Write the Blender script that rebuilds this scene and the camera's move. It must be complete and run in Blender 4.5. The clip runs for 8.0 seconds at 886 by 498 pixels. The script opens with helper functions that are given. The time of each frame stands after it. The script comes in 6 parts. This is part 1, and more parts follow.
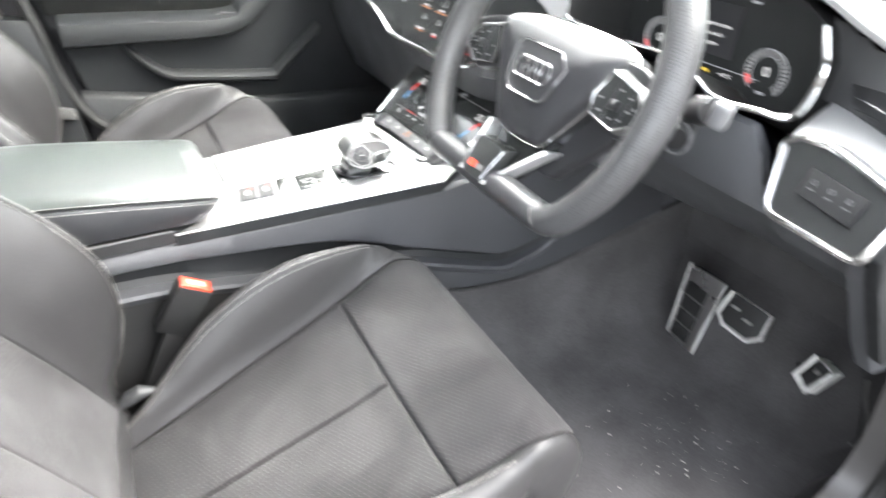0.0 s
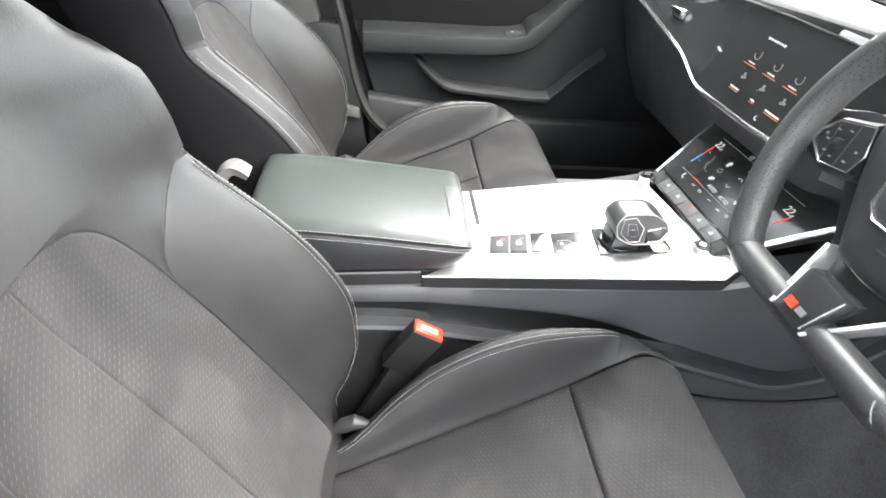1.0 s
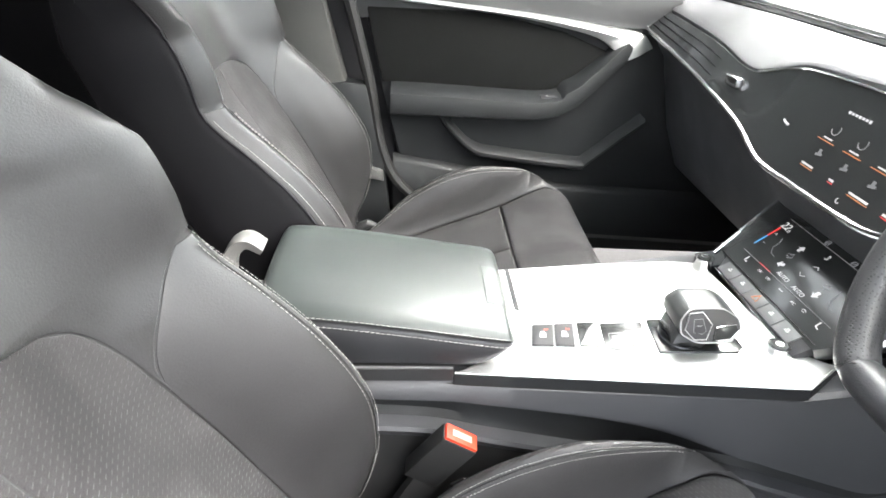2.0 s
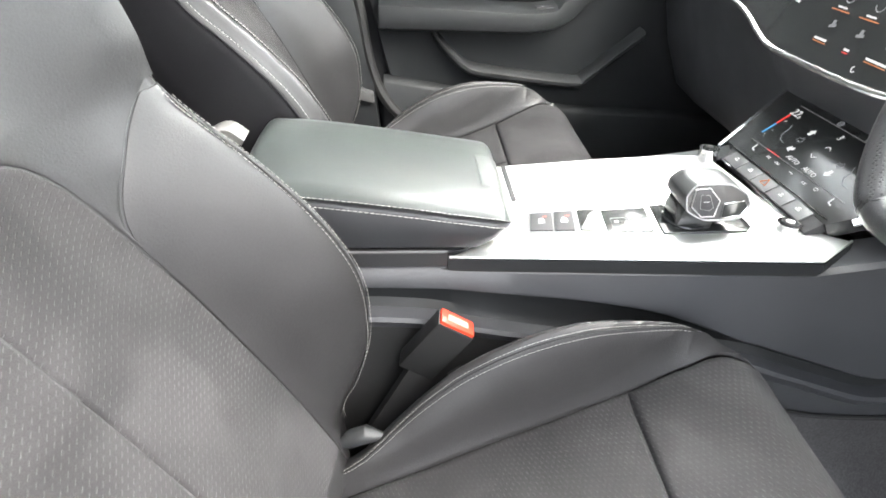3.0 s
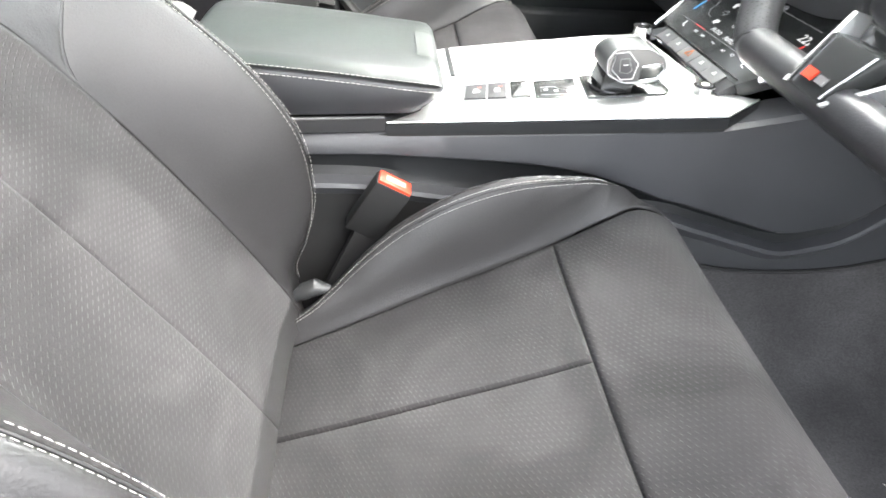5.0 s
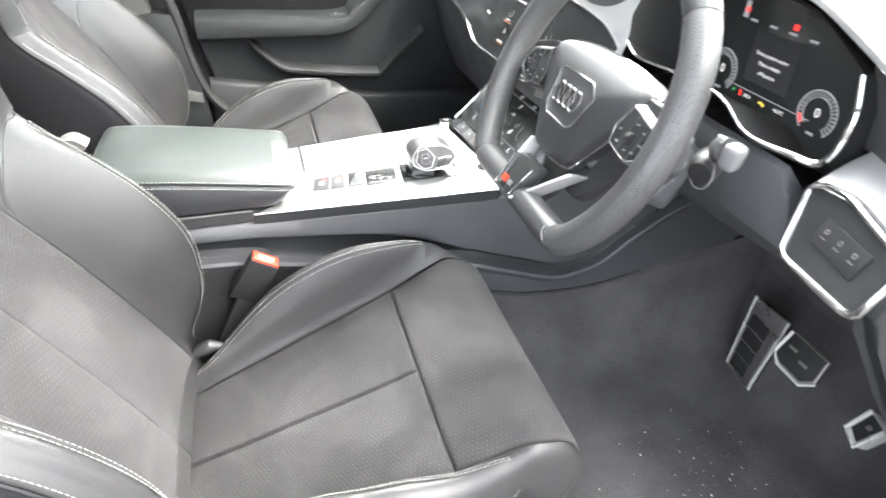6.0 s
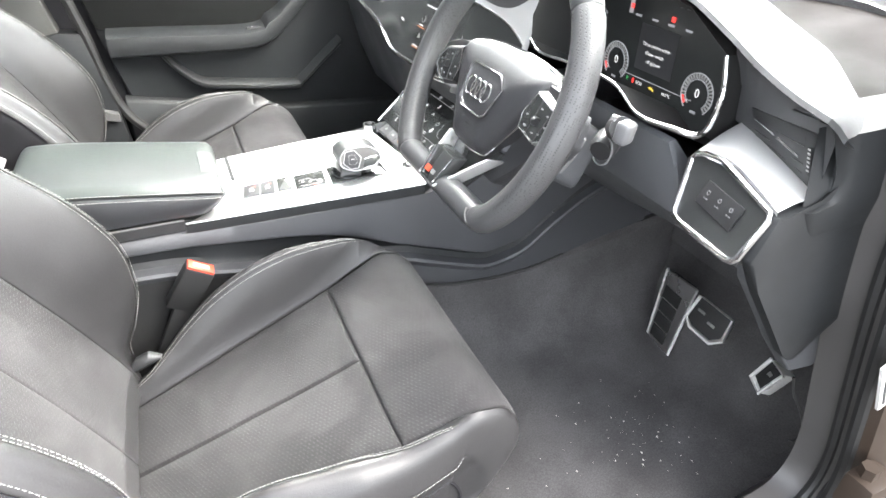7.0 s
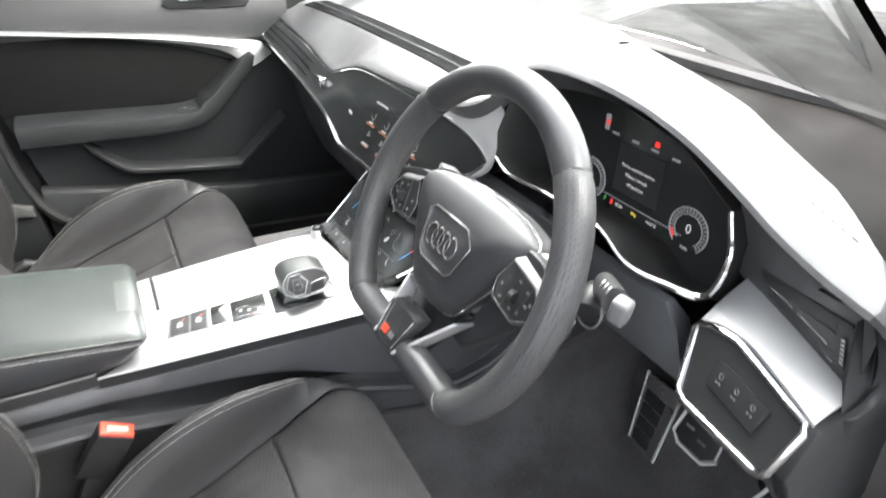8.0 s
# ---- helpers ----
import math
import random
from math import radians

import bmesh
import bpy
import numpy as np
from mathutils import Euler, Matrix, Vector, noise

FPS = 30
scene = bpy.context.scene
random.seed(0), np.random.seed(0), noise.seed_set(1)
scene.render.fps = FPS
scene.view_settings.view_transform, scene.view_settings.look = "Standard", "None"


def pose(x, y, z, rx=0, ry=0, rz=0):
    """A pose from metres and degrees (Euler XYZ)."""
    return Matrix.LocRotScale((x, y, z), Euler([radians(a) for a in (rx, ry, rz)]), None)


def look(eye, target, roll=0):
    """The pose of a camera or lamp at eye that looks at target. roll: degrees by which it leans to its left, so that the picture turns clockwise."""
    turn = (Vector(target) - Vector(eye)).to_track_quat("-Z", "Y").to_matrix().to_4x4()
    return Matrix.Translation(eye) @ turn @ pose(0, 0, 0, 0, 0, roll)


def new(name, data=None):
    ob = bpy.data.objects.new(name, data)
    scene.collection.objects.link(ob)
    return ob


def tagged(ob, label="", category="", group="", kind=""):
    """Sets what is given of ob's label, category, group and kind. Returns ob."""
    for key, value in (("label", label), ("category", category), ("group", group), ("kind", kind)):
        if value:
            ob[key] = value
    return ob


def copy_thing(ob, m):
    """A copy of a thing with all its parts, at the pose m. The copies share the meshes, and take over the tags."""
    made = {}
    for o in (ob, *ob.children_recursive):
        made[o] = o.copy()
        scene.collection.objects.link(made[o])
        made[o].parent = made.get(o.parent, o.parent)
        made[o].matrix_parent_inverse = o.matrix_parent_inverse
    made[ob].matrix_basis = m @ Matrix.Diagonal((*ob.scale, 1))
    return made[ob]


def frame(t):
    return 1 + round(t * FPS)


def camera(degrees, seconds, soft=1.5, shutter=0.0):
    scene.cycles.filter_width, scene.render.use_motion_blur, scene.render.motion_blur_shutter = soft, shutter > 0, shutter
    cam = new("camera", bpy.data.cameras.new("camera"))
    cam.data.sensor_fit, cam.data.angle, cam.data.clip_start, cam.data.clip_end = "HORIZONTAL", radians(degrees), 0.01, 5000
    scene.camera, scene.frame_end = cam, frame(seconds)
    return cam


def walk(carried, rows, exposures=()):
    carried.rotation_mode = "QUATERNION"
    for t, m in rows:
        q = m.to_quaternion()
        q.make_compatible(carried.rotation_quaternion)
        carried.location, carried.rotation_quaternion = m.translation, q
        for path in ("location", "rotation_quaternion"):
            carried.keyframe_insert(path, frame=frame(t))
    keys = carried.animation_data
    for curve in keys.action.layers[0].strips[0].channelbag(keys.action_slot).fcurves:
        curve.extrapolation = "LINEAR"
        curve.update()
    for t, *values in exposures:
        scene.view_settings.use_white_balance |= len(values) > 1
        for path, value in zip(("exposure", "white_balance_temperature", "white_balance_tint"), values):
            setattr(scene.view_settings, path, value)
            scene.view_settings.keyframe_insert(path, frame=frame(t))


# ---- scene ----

# ---------------------------------------------------------------- camera
# The car stands along x (its nose at +x), y to its left, z = 0 at the carpet.
cam = camera(72.5, 8.0, soft=1.6, shutter=0.3)
PATH = [
    (0, (0.031, -0.91, 0.864), (0.872, 0.532, -0.237), 2.7),
    (0.5, (0.025, -0.815, 0.896), (0.378, 0.803, -0.226), 2.6),
    (1, (0.023, -0.766, 0.898), (0.193, 0.872, -0.236), 2.5),
    (2.3, (0.0, -0.646, 0.857), (0.12, 1.101, -0.109), 2.9),
    (2.5, (0.021, -0.665, 0.818), (0.149, 1.073, -0.163), 2.3),
    (3, (0.012, -0.675, 0.775), (0.145, 1.002, -0.308), 2.1),
    (3.5, (-0.027, -0.65, 0.793), (0.106, 0.99, -0.343), 2.0),
    (4, (-0.018, -0.695, 0.762), (0.115, 0.928, -0.398), 2.1),
    (4.2, (0.004, -0.733, 0.714), (0.117, 0.873, -0.473), 1.8),
    (5.3, (0.084, -0.827, 0.772), (0.292, 0.721, -0.477), 1.5),
    (5.5, (0.093, -0.886, 0.837), (0.368, 0.674, -0.384), 1.9),
    (6, (0.102, -0.989, 0.911), (0.606, 0.584, -0.217), 2.3),
    (6.5, (0.1, -1.05, 0.909), (0.749, 0.499, -0.176), 2.2),
    (7, (0.086, -1.045, 0.912), (0.8, 0.472, -0.177), 2.0),
    (7.5, (0.092, -0.978, 0.947), (0.856, 0.524, -0.13), 2.3),
    (8, (0.162, -0.872, 0.986), (1.018, 0.624, -0.028), 2.2),
]
walk(cam, [(t, look(eye, target, roll)) for t, eye, target, roll in PATH], exposures=[(0, 4.25), (0.5, 3.88), (1, 3.68), (2.5, 3.57), (3, 3.68), (4, 3.66), (5.5, 4.08), (6.5, 4.22), (7.3, 4.16), (8, 3.37)])

# ---------------------------------------------------------------- light
world = bpy.data.worlds.new("overcast_sky")
scene.world = world
world.use_nodes = True
wn = world.node_tree
sky = wn.nodes.new("ShaderNodeTexSky")
sky.sky_type = "NISHITA"
sky.sun_disc = False
sky.sun_elevation = radians(48)
sky.sun_rotation = radians(36)
sky.dust_density = 4.0
wn.nodes["Background"].inputs[1].default_value = 0.15
grey = wn.nodes.new("ShaderNodeHueSaturation")
grey.inputs["Saturation"].default_value = 0.25
wn.links.new(sky.outputs[0], grey.inputs["Color"])
wn.links.new(grey.outputs[0], wn.nodes["Background"].inputs[0])
sun = new("sun", bpy.data.lights.new("sun", "SUN"))
sun.data.energy = 0.7
sun.data.angle = radians(40)
sun.data.color = (1.0, 0.95, 0.895)
sun.matrix_world = look((1.9, -2.3, 3.0), (0.2, 0.0, 0.3))

# ---------------------------------------------------------------- materials


def material(name, base, rough=0.5, metal=0.0, grain=0.0, size=900.0, blotch=0.12, blotch_size=9.0, coat=0.0, tint=None, rough_var=0.1, spec=0.5):
    """Principled surface with fine relief, and colour and gloss that vary at two scales."""
    m = bpy.data.materials.new(name)
    m.use_nodes = True
    n, k = m.node_tree.nodes, m.node_tree.links
    p = n["Principled BSDF"]
    p.inputs["Metallic"].default_value = metal
    p.inputs["Coat Weight"].default_value = coat
    p.inputs["Specular IOR Level"].default_value = spec
    co = n.new("ShaderNodeTexCoord")
    big = n.new("ShaderNodeTexNoise")
    big.inputs["Scale"].default_value = blotch_size
    big.inputs["Detail"].default_value = 5
    k.new(co.outputs["Object"], big.inputs["Vector"])
    fine = n.new("ShaderNodeTexNoise")
    fine.inputs["Scale"].default_value = size
    fine.inputs["Detail"].default_value = 3
    k.new(co.outputs["Object"], fine.inputs["Vector"])
    ramp = n.new("ShaderNodeMapRange")
    ramp.inputs["From Min"].default_value = 0.3
    ramp.inputs["From Max"].default_value = 0.7
    ramp.inputs["To Min"].default_value = 1 - blotch
    ramp.inputs["To Max"].default_value = 1 + blotch
    k.new(big.outputs["Fac"], ramp.inputs["Value"])
    speck = n.new("ShaderNodeMapRange")
    speck.inputs["From Min"].default_value = 0.3
    speck.inputs["From Max"].default_value = 0.7
    speck.inputs["To Min"].default_value = 1 - blotch * 0.8
    speck.inputs["To Max"].default_value = 1 + blotch * 0.8
    k.new(fine.outputs["Fac"], speck.inputs["Value"])
    both = n.new("ShaderNodeMath")
    both.operation = "MULTIPLY"
    k.new(ramp.outputs[0], both.inputs[0])
    k.new(speck.outputs[0], both.inputs[1])
    mul = n.new("ShaderNodeVectorMath")
    mul.operation = "SCALE"
    mul.inputs[0].default_value = base
    k.new(both.outputs[0], mul.inputs["Scale"])
    k.new(mul.outputs[0], p.inputs["Base Color"])
    rr = n.new("ShaderNodeMapRange")
    rr.inputs["From Min"].default_value = 0.3
    rr.inputs["From Max"].default_value = 0.7
    rr.inputs["To Min"].default_value = max(0.02, rough - rough_var)
    rr.inputs["To Max"].default_value = min(1.0, rough + rough_var)
    k.new(big.outputs["Fac"], rr.inputs["Value"])
    k.new(rr.outputs[0], p.inputs["Roughness"])
    if grain > 0:
        b = n.new("ShaderNodeBump")
        b.inputs["Strength"].default_value = grain
        b.inputs["Distance"].default_value = 0.0006
        k.new(fine.outputs["Fac"], b.inputs["Height"])
        k.new(b.outputs[0], p.inputs["Normal"])
    return m


def glowing(name, colour, strength):
    m = bpy.data.materials.new(name)
    m.use_nodes = True
    p = m.node_tree.nodes["Principled BSDF"]
    p.inputs["Base Color"].default_value = (*[0.2 * c for c in colour], 1)
    p.inputs["Emission Color"].default_value = (*colour, 1)
    p.inputs["Emission Strength"].default_value = strength
    return m


def glass(name):
    m = bpy.data.materials.new(name)
    m.use_nodes = True
    p = m.node_tree.nodes["Principled BSDF"]
    p.inputs["Transmission Weight"].default_value = 1.0
    p.inputs["Roughness"].default_value = 0.0
    p.inputs["IOR"].default_value = 1.2
    p.inputs["Base Color"].default_value = (0.9, 0.95, 0.93, 1)
    return m


LEATHER = material("black_leather", (0.0262, 0.0254, 0.0258), 0.38, grain=0.45, size=520, blotch=0.1, rough_var=0.05, spec=0.42)


def embossed(name, base):
    """Soft seat cloth with staggered rows of small raised dashes that fade in and out."""
    m = material(name, base, 0.9, grain=0.6, size=1100, blotch=0.25, blotch_size=8, spec=0.2)
    n, k = m.node_tree.nodes, m.node_tree.links
    p = n["Principled BSDF"]
    co = n.new("ShaderNodeUVMap")
    brick = n.new("ShaderNodeTexBrick")
    brick.offset = 0.5
    for key, value in (("Scale", 1.0), ("Brick Width", 0.0080), ("Row Height", 0.0048), ("Mortar Size", 0.0025), ("Mortar Smooth", 0.3)):
        brick.inputs[key].default_value = value
    turn = n.new("ShaderNodeMapping")
    turn.inputs["Rotation"].default_value = (0, 0, radians(28))
    k.new(co.outputs[0], turn.inputs["Vector"])
    k.new(turn.outputs[0], brick.inputs["Vector"])
    fade = n.new("ShaderNodeTexNoise")
    fade.inputs["Scale"].default_value = 9
    fade.inputs["Detail"].default_value = 1
    k.new(co.outputs[0], fade.inputs["Vector"])
    depth = n.new("ShaderNodeMapRange")
    depth.inputs["From Min"].default_value = 0.35
    depth.inputs["From Max"].default_value = 0.65
    depth.inputs["To Min"].default_value = 0.35
    depth.inputs["To Max"].default_value = 1.0
    k.new(fade.outputs["Fac"], depth.inputs["Value"])
    dash = n.new("ShaderNodeMath")
    dash.operation = "MULTIPLY_ADD"
    k.new(brick.outputs["Fac"], dash.inputs[0])
    dash.inputs[1].default_value = -1.0
    dash.inputs[2].default_value = 1.0
    mask = n.new("ShaderNodeMath")
    mask.operation = "MULTIPLY"
    k.new(dash.outputs[0], mask.inputs[0])
    k.new(depth.outputs[0], mask.inputs[1])
    b = n.new("ShaderNodeBump")
    b.inputs["Strength"].default_value = 0.5
    b.inputs["Distance"].default_value = 0.0015
    k.new(mask.outputs[0], b.inputs["Height"])
    k.new(p.inputs["Normal"].links[0].from_socket, b.inputs["Normal"])
    k.new(b.outputs[0], p.inputs["Normal"])
    mix = n.new("ShaderNodeMix")
    mix.data_type = "RGBA"
    mix.blend_type = "MULTIPLY"
    mix.inputs["B"].default_value = (2.1, 2.1, 2.1, 1)
    k.new(mask.outputs[0], mix.inputs["Factor"])
    k.new(p.inputs["Base Color"].links[0].from_socket, mix.inputs["A"])
    k.new(mix.outputs["Result"], p.inputs["Base Color"])
    nap = n.new("ShaderNodeTexNoise")
    nap.inputs["Scale"].default_value = 6.5
    nap.inputs["Detail"].default_value = 3
    nap.inputs["Distortion"].default_value = 0.6
    k.new(co.outputs[0], nap.inputs["Vector"])
    brushed = n.new("ShaderNodeMapRange")
    for key, value in (("From Min", 0.44), ("From Max", 0.56), ("To Min", 0.74), ("To Max", 1.12)):
        brushed.inputs[key].default_value = value
    k.new(nap.outputs["Fac"], brushed.inputs["Value"])
    stroke = n.new("ShaderNodeVectorMath")
    stroke.operation = "SCALE"
    k.new(mix.outputs["Result"], stroke.inputs[0])
    k.new(brushed.outputs[0], stroke.inputs["Scale"])
    k.new(stroke.outputs[0], p.inputs["Base Color"])
    p.inputs["Sheen Weight"].default_value = 0.07
    p.inputs["Sheen Roughness"].default_value = 0.5
    return m


FABRIC = embossed("grey_embossed_cloth", (0.0362, 0.0345, 0.0350))
SHELL = material("dark_seat_flank", (0.0115, 0.011, 0.0125), 0.62, grain=0.4, size=700, spec=0.25)
HOODLINING = material("matte_black_hood", (0.020, 0.020, 0.020), 0.65, grain=0.2, spec=0.15)
MATTE = material("matte_black_groove", (0.0045, 0.0045, 0.005), 0.9, grain=0.5, spec=0.04)
PLASTIC = material("dark_plastic", (0.074, 0.076, 0.081), 0.5, grain=0.3, size=1200)
SOFT = material("soft_touch_dash", (0.06, 0.06, 0.062), 0.42, grain=0.4, size=900)
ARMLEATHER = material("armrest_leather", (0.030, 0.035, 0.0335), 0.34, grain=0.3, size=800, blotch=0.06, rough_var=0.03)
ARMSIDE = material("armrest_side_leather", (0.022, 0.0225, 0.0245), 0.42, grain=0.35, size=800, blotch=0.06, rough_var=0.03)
GRIPLEATHER = material("lever_leather", (0.030, 0.032, 0.032), 0.36, grain=0.3, size=900, blotch=0.06, rough_var=0.03)
SILVERTAB = material("pale_grip_tab", (0.075, 0.080, 0.078), 0.30, metal=0.1, blotch=0.03, rough_var=0.02)
PRINT = material("pale_button_print", (0.62, 0.30, 0.24), 0.6)
ALU = material("brushed_aluminium", (0.82, 0.82, 0.81), 0.4, metal=1.0, grain=0.05, size=1400, blotch=0.03, rough_var=0.03)
# Brighter copy of the satin silver, with daylight on the trim put in.
LITSILVER = material("sunlit_silver_trim", (0.50, 0.50, 0.50), 0.40, metal=0.5, blotch=0.04, rough_var=0.02)
SILVER = material("satin_silver_trim", (0.3, 0.3, 0.3), 0.33, metal=0.75, blotch=0.04, rough_var=0.02)
POLISHED = material("polished_spoke_metal", (0.85, 0.85, 0.85), 0.32, metal=0.8, blotch=0.03, rough_var=0.03)
CHROME = material("satin_chrome", (0.8, 0.8, 0.8), 0.16, metal=1.0, blotch=0.03, rough_var=0.04)
BLACKGLASS = material("gloss_black_glass", (0.026, 0.027, 0.027), 0.16, blotch=0.05, rough_var=0.03)
CARPET = material("grey_carpet", (0.066, 0.064, 0.0645), 0.95, grain=1.0, size=350, blotch=0.25, spec=0.1)
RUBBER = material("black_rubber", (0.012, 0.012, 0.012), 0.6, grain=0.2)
RED = material("red_plastic", (0.5, 0.045, 0.02), 0.35)
GREIGE = material("light_pillar_trim", (0.050, 0.050, 0.047), 0.8, grain=0.5)
HEADLINER = material("pale_headliner", (0.42, 0.41, 0.39), 0.9, grain=0.5)
PAINT = material("dark_brown_paint", (0.034, 0.0245, 0.0185), 0.5, coat=0.1, spec=0.2)
THREAD = material("grey_thread", (0.32, 0.31, 0.295), 0.7)
ASPHALT = material("asphalt", (0.045, 0.043, 0.041), 0.9, grain=0.8, size=120)
UNSEENWALL = material("unseen_wall_dark", (0.014, 0.0165, 0.0135), 0.9, grain=0.6, size=60)
GLASS = glass("window_glass")
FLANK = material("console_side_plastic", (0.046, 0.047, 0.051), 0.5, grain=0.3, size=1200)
SATIN = material("satin_grey_trim", (0.13, 0.13, 0.132), 0.36, grain=0.05, blotch=0.05, rough_var=0.02)
VENT = material("vent_black", (0.022, 0.022, 0.023), 0.4)
PEDALSTEEL = material("polished_pedal_edge", (0.62, 0.62, 0.60), 0.35, metal=0.35, blotch=0.05)
STEEL = material("brushed_steel", (0.62, 0.61, 0.6), 0.34, metal=1.0, grain=0.1, size=600, blotch=0.06)
# Darker copy of dark_plastic, with weak light on door and dash end put in.
DARKSHADED = material("dark_shaded_plastic", (0.0145, 0.0155, 0.0165), 0.55, grain=0.3, size=1200, spec=0.35)
SILLGREY = material("grey_door_plastic", (0.030, 0.031, 0.032), 0.5, grain=0.3, size=1200)
FLANGE = material("grey_opening_trim", (0.052, 0.049, 0.048), 0.5, grain=0.3, size=1200)
CLOTH = material("dark_door_cloth", (0.0068, 0.0070, 0.0068), 0.9, grain=0.6, size=700, spec=0.12)


def perforated(name, base):
    """Smooth leather with rows of tiny punched holes."""
    m = material(name, base, 0.42, grain=0.3, size=900, blotch=0.08, rough_var=0.05)
    n, k = m.node_tree.nodes, m.node_tree.links
    p = n["Principled BSDF"]
    co = n.new("ShaderNodeTexCoord")
    cells = n.new("ShaderNodeTexVoronoi")
    cells.inputs["Scale"].default_value = 340
    cells.inputs["Randomness"].default_value = 0.25
    k.new(co.outputs["Object"], cells.inputs["Vector"])
    hole = n.new("ShaderNodeMapRange")
    hole.inputs["From Min"].default_value = 0.22
    hole.inputs["From Max"].default_value = 0.36
    k.new(cells.outputs["Distance"], hole.inputs["Value"])
    mix = n.new("ShaderNodeMix")
    mix.data_type = "RGBA"
    mix.inputs["A"].default_value = (0.012, 0.012, 0.012, 1)
    k.new(hole.outputs[0], mix.inputs["Factor"])
    k.new(p.inputs["Base Color"].links[0].from_socket, mix.inputs["B"])
    k.new(mix.outputs["Result"], p.inputs["Base Color"])
    b = n.new("ShaderNodeBump")
    b.inputs["Strength"].default_value = 0.5
    b.inputs["Distance"].default_value = 0.0006
    k.new(hole.outputs[0], b.inputs["Height"])
    k.new(b.outputs[0], p.inputs["Normal"])
    return m


PERFORATED = perforated("perforated_leather", (0.05, 0.05, 0.051))
PADSKIN = material("grained_cover", (0.030, 0.030, 0.032), 0.40, grain=0.5, size=850, blotch=0.06, rough_var=0.04)
RIMLEATHER = material("rim_leather", (0.04, 0.04, 0.042), 0.33, grain=0.4, size=700, blotch=0.08, rough_var=0.05)
BELTGREY = material("belt_cover_grey", (0.075, 0.075, 0.074), 0.5)
PALE = material("pale_grey_plastic", (0.2, 0.196, 0.19), 0.5)
PAPER = material("white_sticker", (0.55, 0.55, 0.53), 0.6)
INK = material("dark_ink", (0.03, 0.03, 0.03), 0.6)
CRUMB = material("pale_crumbs", (0.5, 0.47, 0.42), 0.9)
KEY = material("grey_key", (0.032, 0.032, 0.034), 0.6, spec=0.25)
KEYFACE = material("satin_grey_key", (0.075, 0.075, 0.077), 0.38, spec=0.5)
KEYMARK = material("grey_key_mark", (0.17, 0.17, 0.17), 0.5)
MARK = material("white_key_mark", (0.4, 0.4, 0.39), 0.5)
HOOD = material("grey_brown_bonnet_paint", (0.0078, 0.0068, 0.0062), 0.6, spec=0.03)
LIGHT_WHITE = glowing("screen_white", (1.0, 1.0, 1.0), 0.058)
LIGHT_GREY = glowing("screen_grey", (0.6, 0.62, 0.65), 0.030)
LIGHT_DIM = glowing("screen_dim", (0.6, 0.6, 0.6), 0.012)
LIGHT_ORANGE = glowing("screen_orange", (1.0, 0.33, 0.10), 0.045)
LIGHT_RED = glowing("screen_red", (1.0, 0.05, 0.04), 0.098)
LIGHT_BLUE = glowing("screen_blue", (0.1, 0.5, 1.0), 0.075)
LIGHT_GREEN = glowing("screen_green", (0.1, 0.8, 0.2), 0.053)
LIGHT_YELLOW = glowing("screen_yellow", (1.0, 0.75, 0.1), 0.068)

# ---------------------------------------------------------------- mesh helpers


def part(name, bm, mat, parent=None, label="", smooth=True):
    """Links a bmesh as one mesh object, under a thing or a part where one is given."""
    me = bpy.data.meshes.new(name)
    bmesh.ops.recalc_face_normals(bm, faces=bm.faces)
    bm.to_mesh(me)
    bm.free()
    if smooth:
        me.shade_smooth()
        me.set_sharp_from_angle(angle=radians(38))
    me.materials.append(mat)
    ob = new(name, me)
    if parent is not None:
        ob.parent = parent
    if label:
        tagged(ob, label)
    return ob


def thing(name, label, category, group="", kind=""):
    return tagged(new(name), label, category, group, kind)


def spline(points, n):
    """n points, evenly spaced, on a Catmull-Rom curve through the given ones."""
    p = np.array(points, float)
    q = np.vstack([2 * p[0] - p[1], p, 2 * p[-1] - p[-2]])
    out = []
    for i in range(len(p) - 1):
        for t in np.linspace(0, 1, 16, endpoint=i == len(p) - 2):
            a, b, c, d = q[i : i + 4]
            out.append(0.5 * (2 * b + (c - a) * t + (2 * a - 5 * b + 4 * c - d) * t**2 + (3 * b - a - 3 * c + d) * t**3))
    out = np.array(out)
    s = np.r_[0, np.cumsum(np.linalg.norm(np.diff(out, axis=0), axis=1))]
    return np.stack([np.interp(np.linspace(0, s[-1], n), s, out[:, k]) for k in range(out.shape[1])], 1)


def sheet(rows, close_u=False, close_v=False, bm=None, caps=False):
    """A skin over rows of points."""
    bm = bm or bmesh.new()
    vs = [[bm.verts.new(p) for p in row] for row in rows]
    nu, nv = len(vs), len(vs[0])
    for i in range(nu if close_u else nu - 1):
        for j in range(nv if close_v else nv - 1):
            quad = (vs[i][j], vs[(i + 1) % nu][j], vs[(i + 1) % nu][(j + 1) % nv], vs[i][(j + 1) % nv])
            try:
                bm.faces.new(quad)
            except ValueError:
                pass
    if caps:
        bm.faces.new(vs[0])
        bm.faces.new(vs[-1])
    return bm


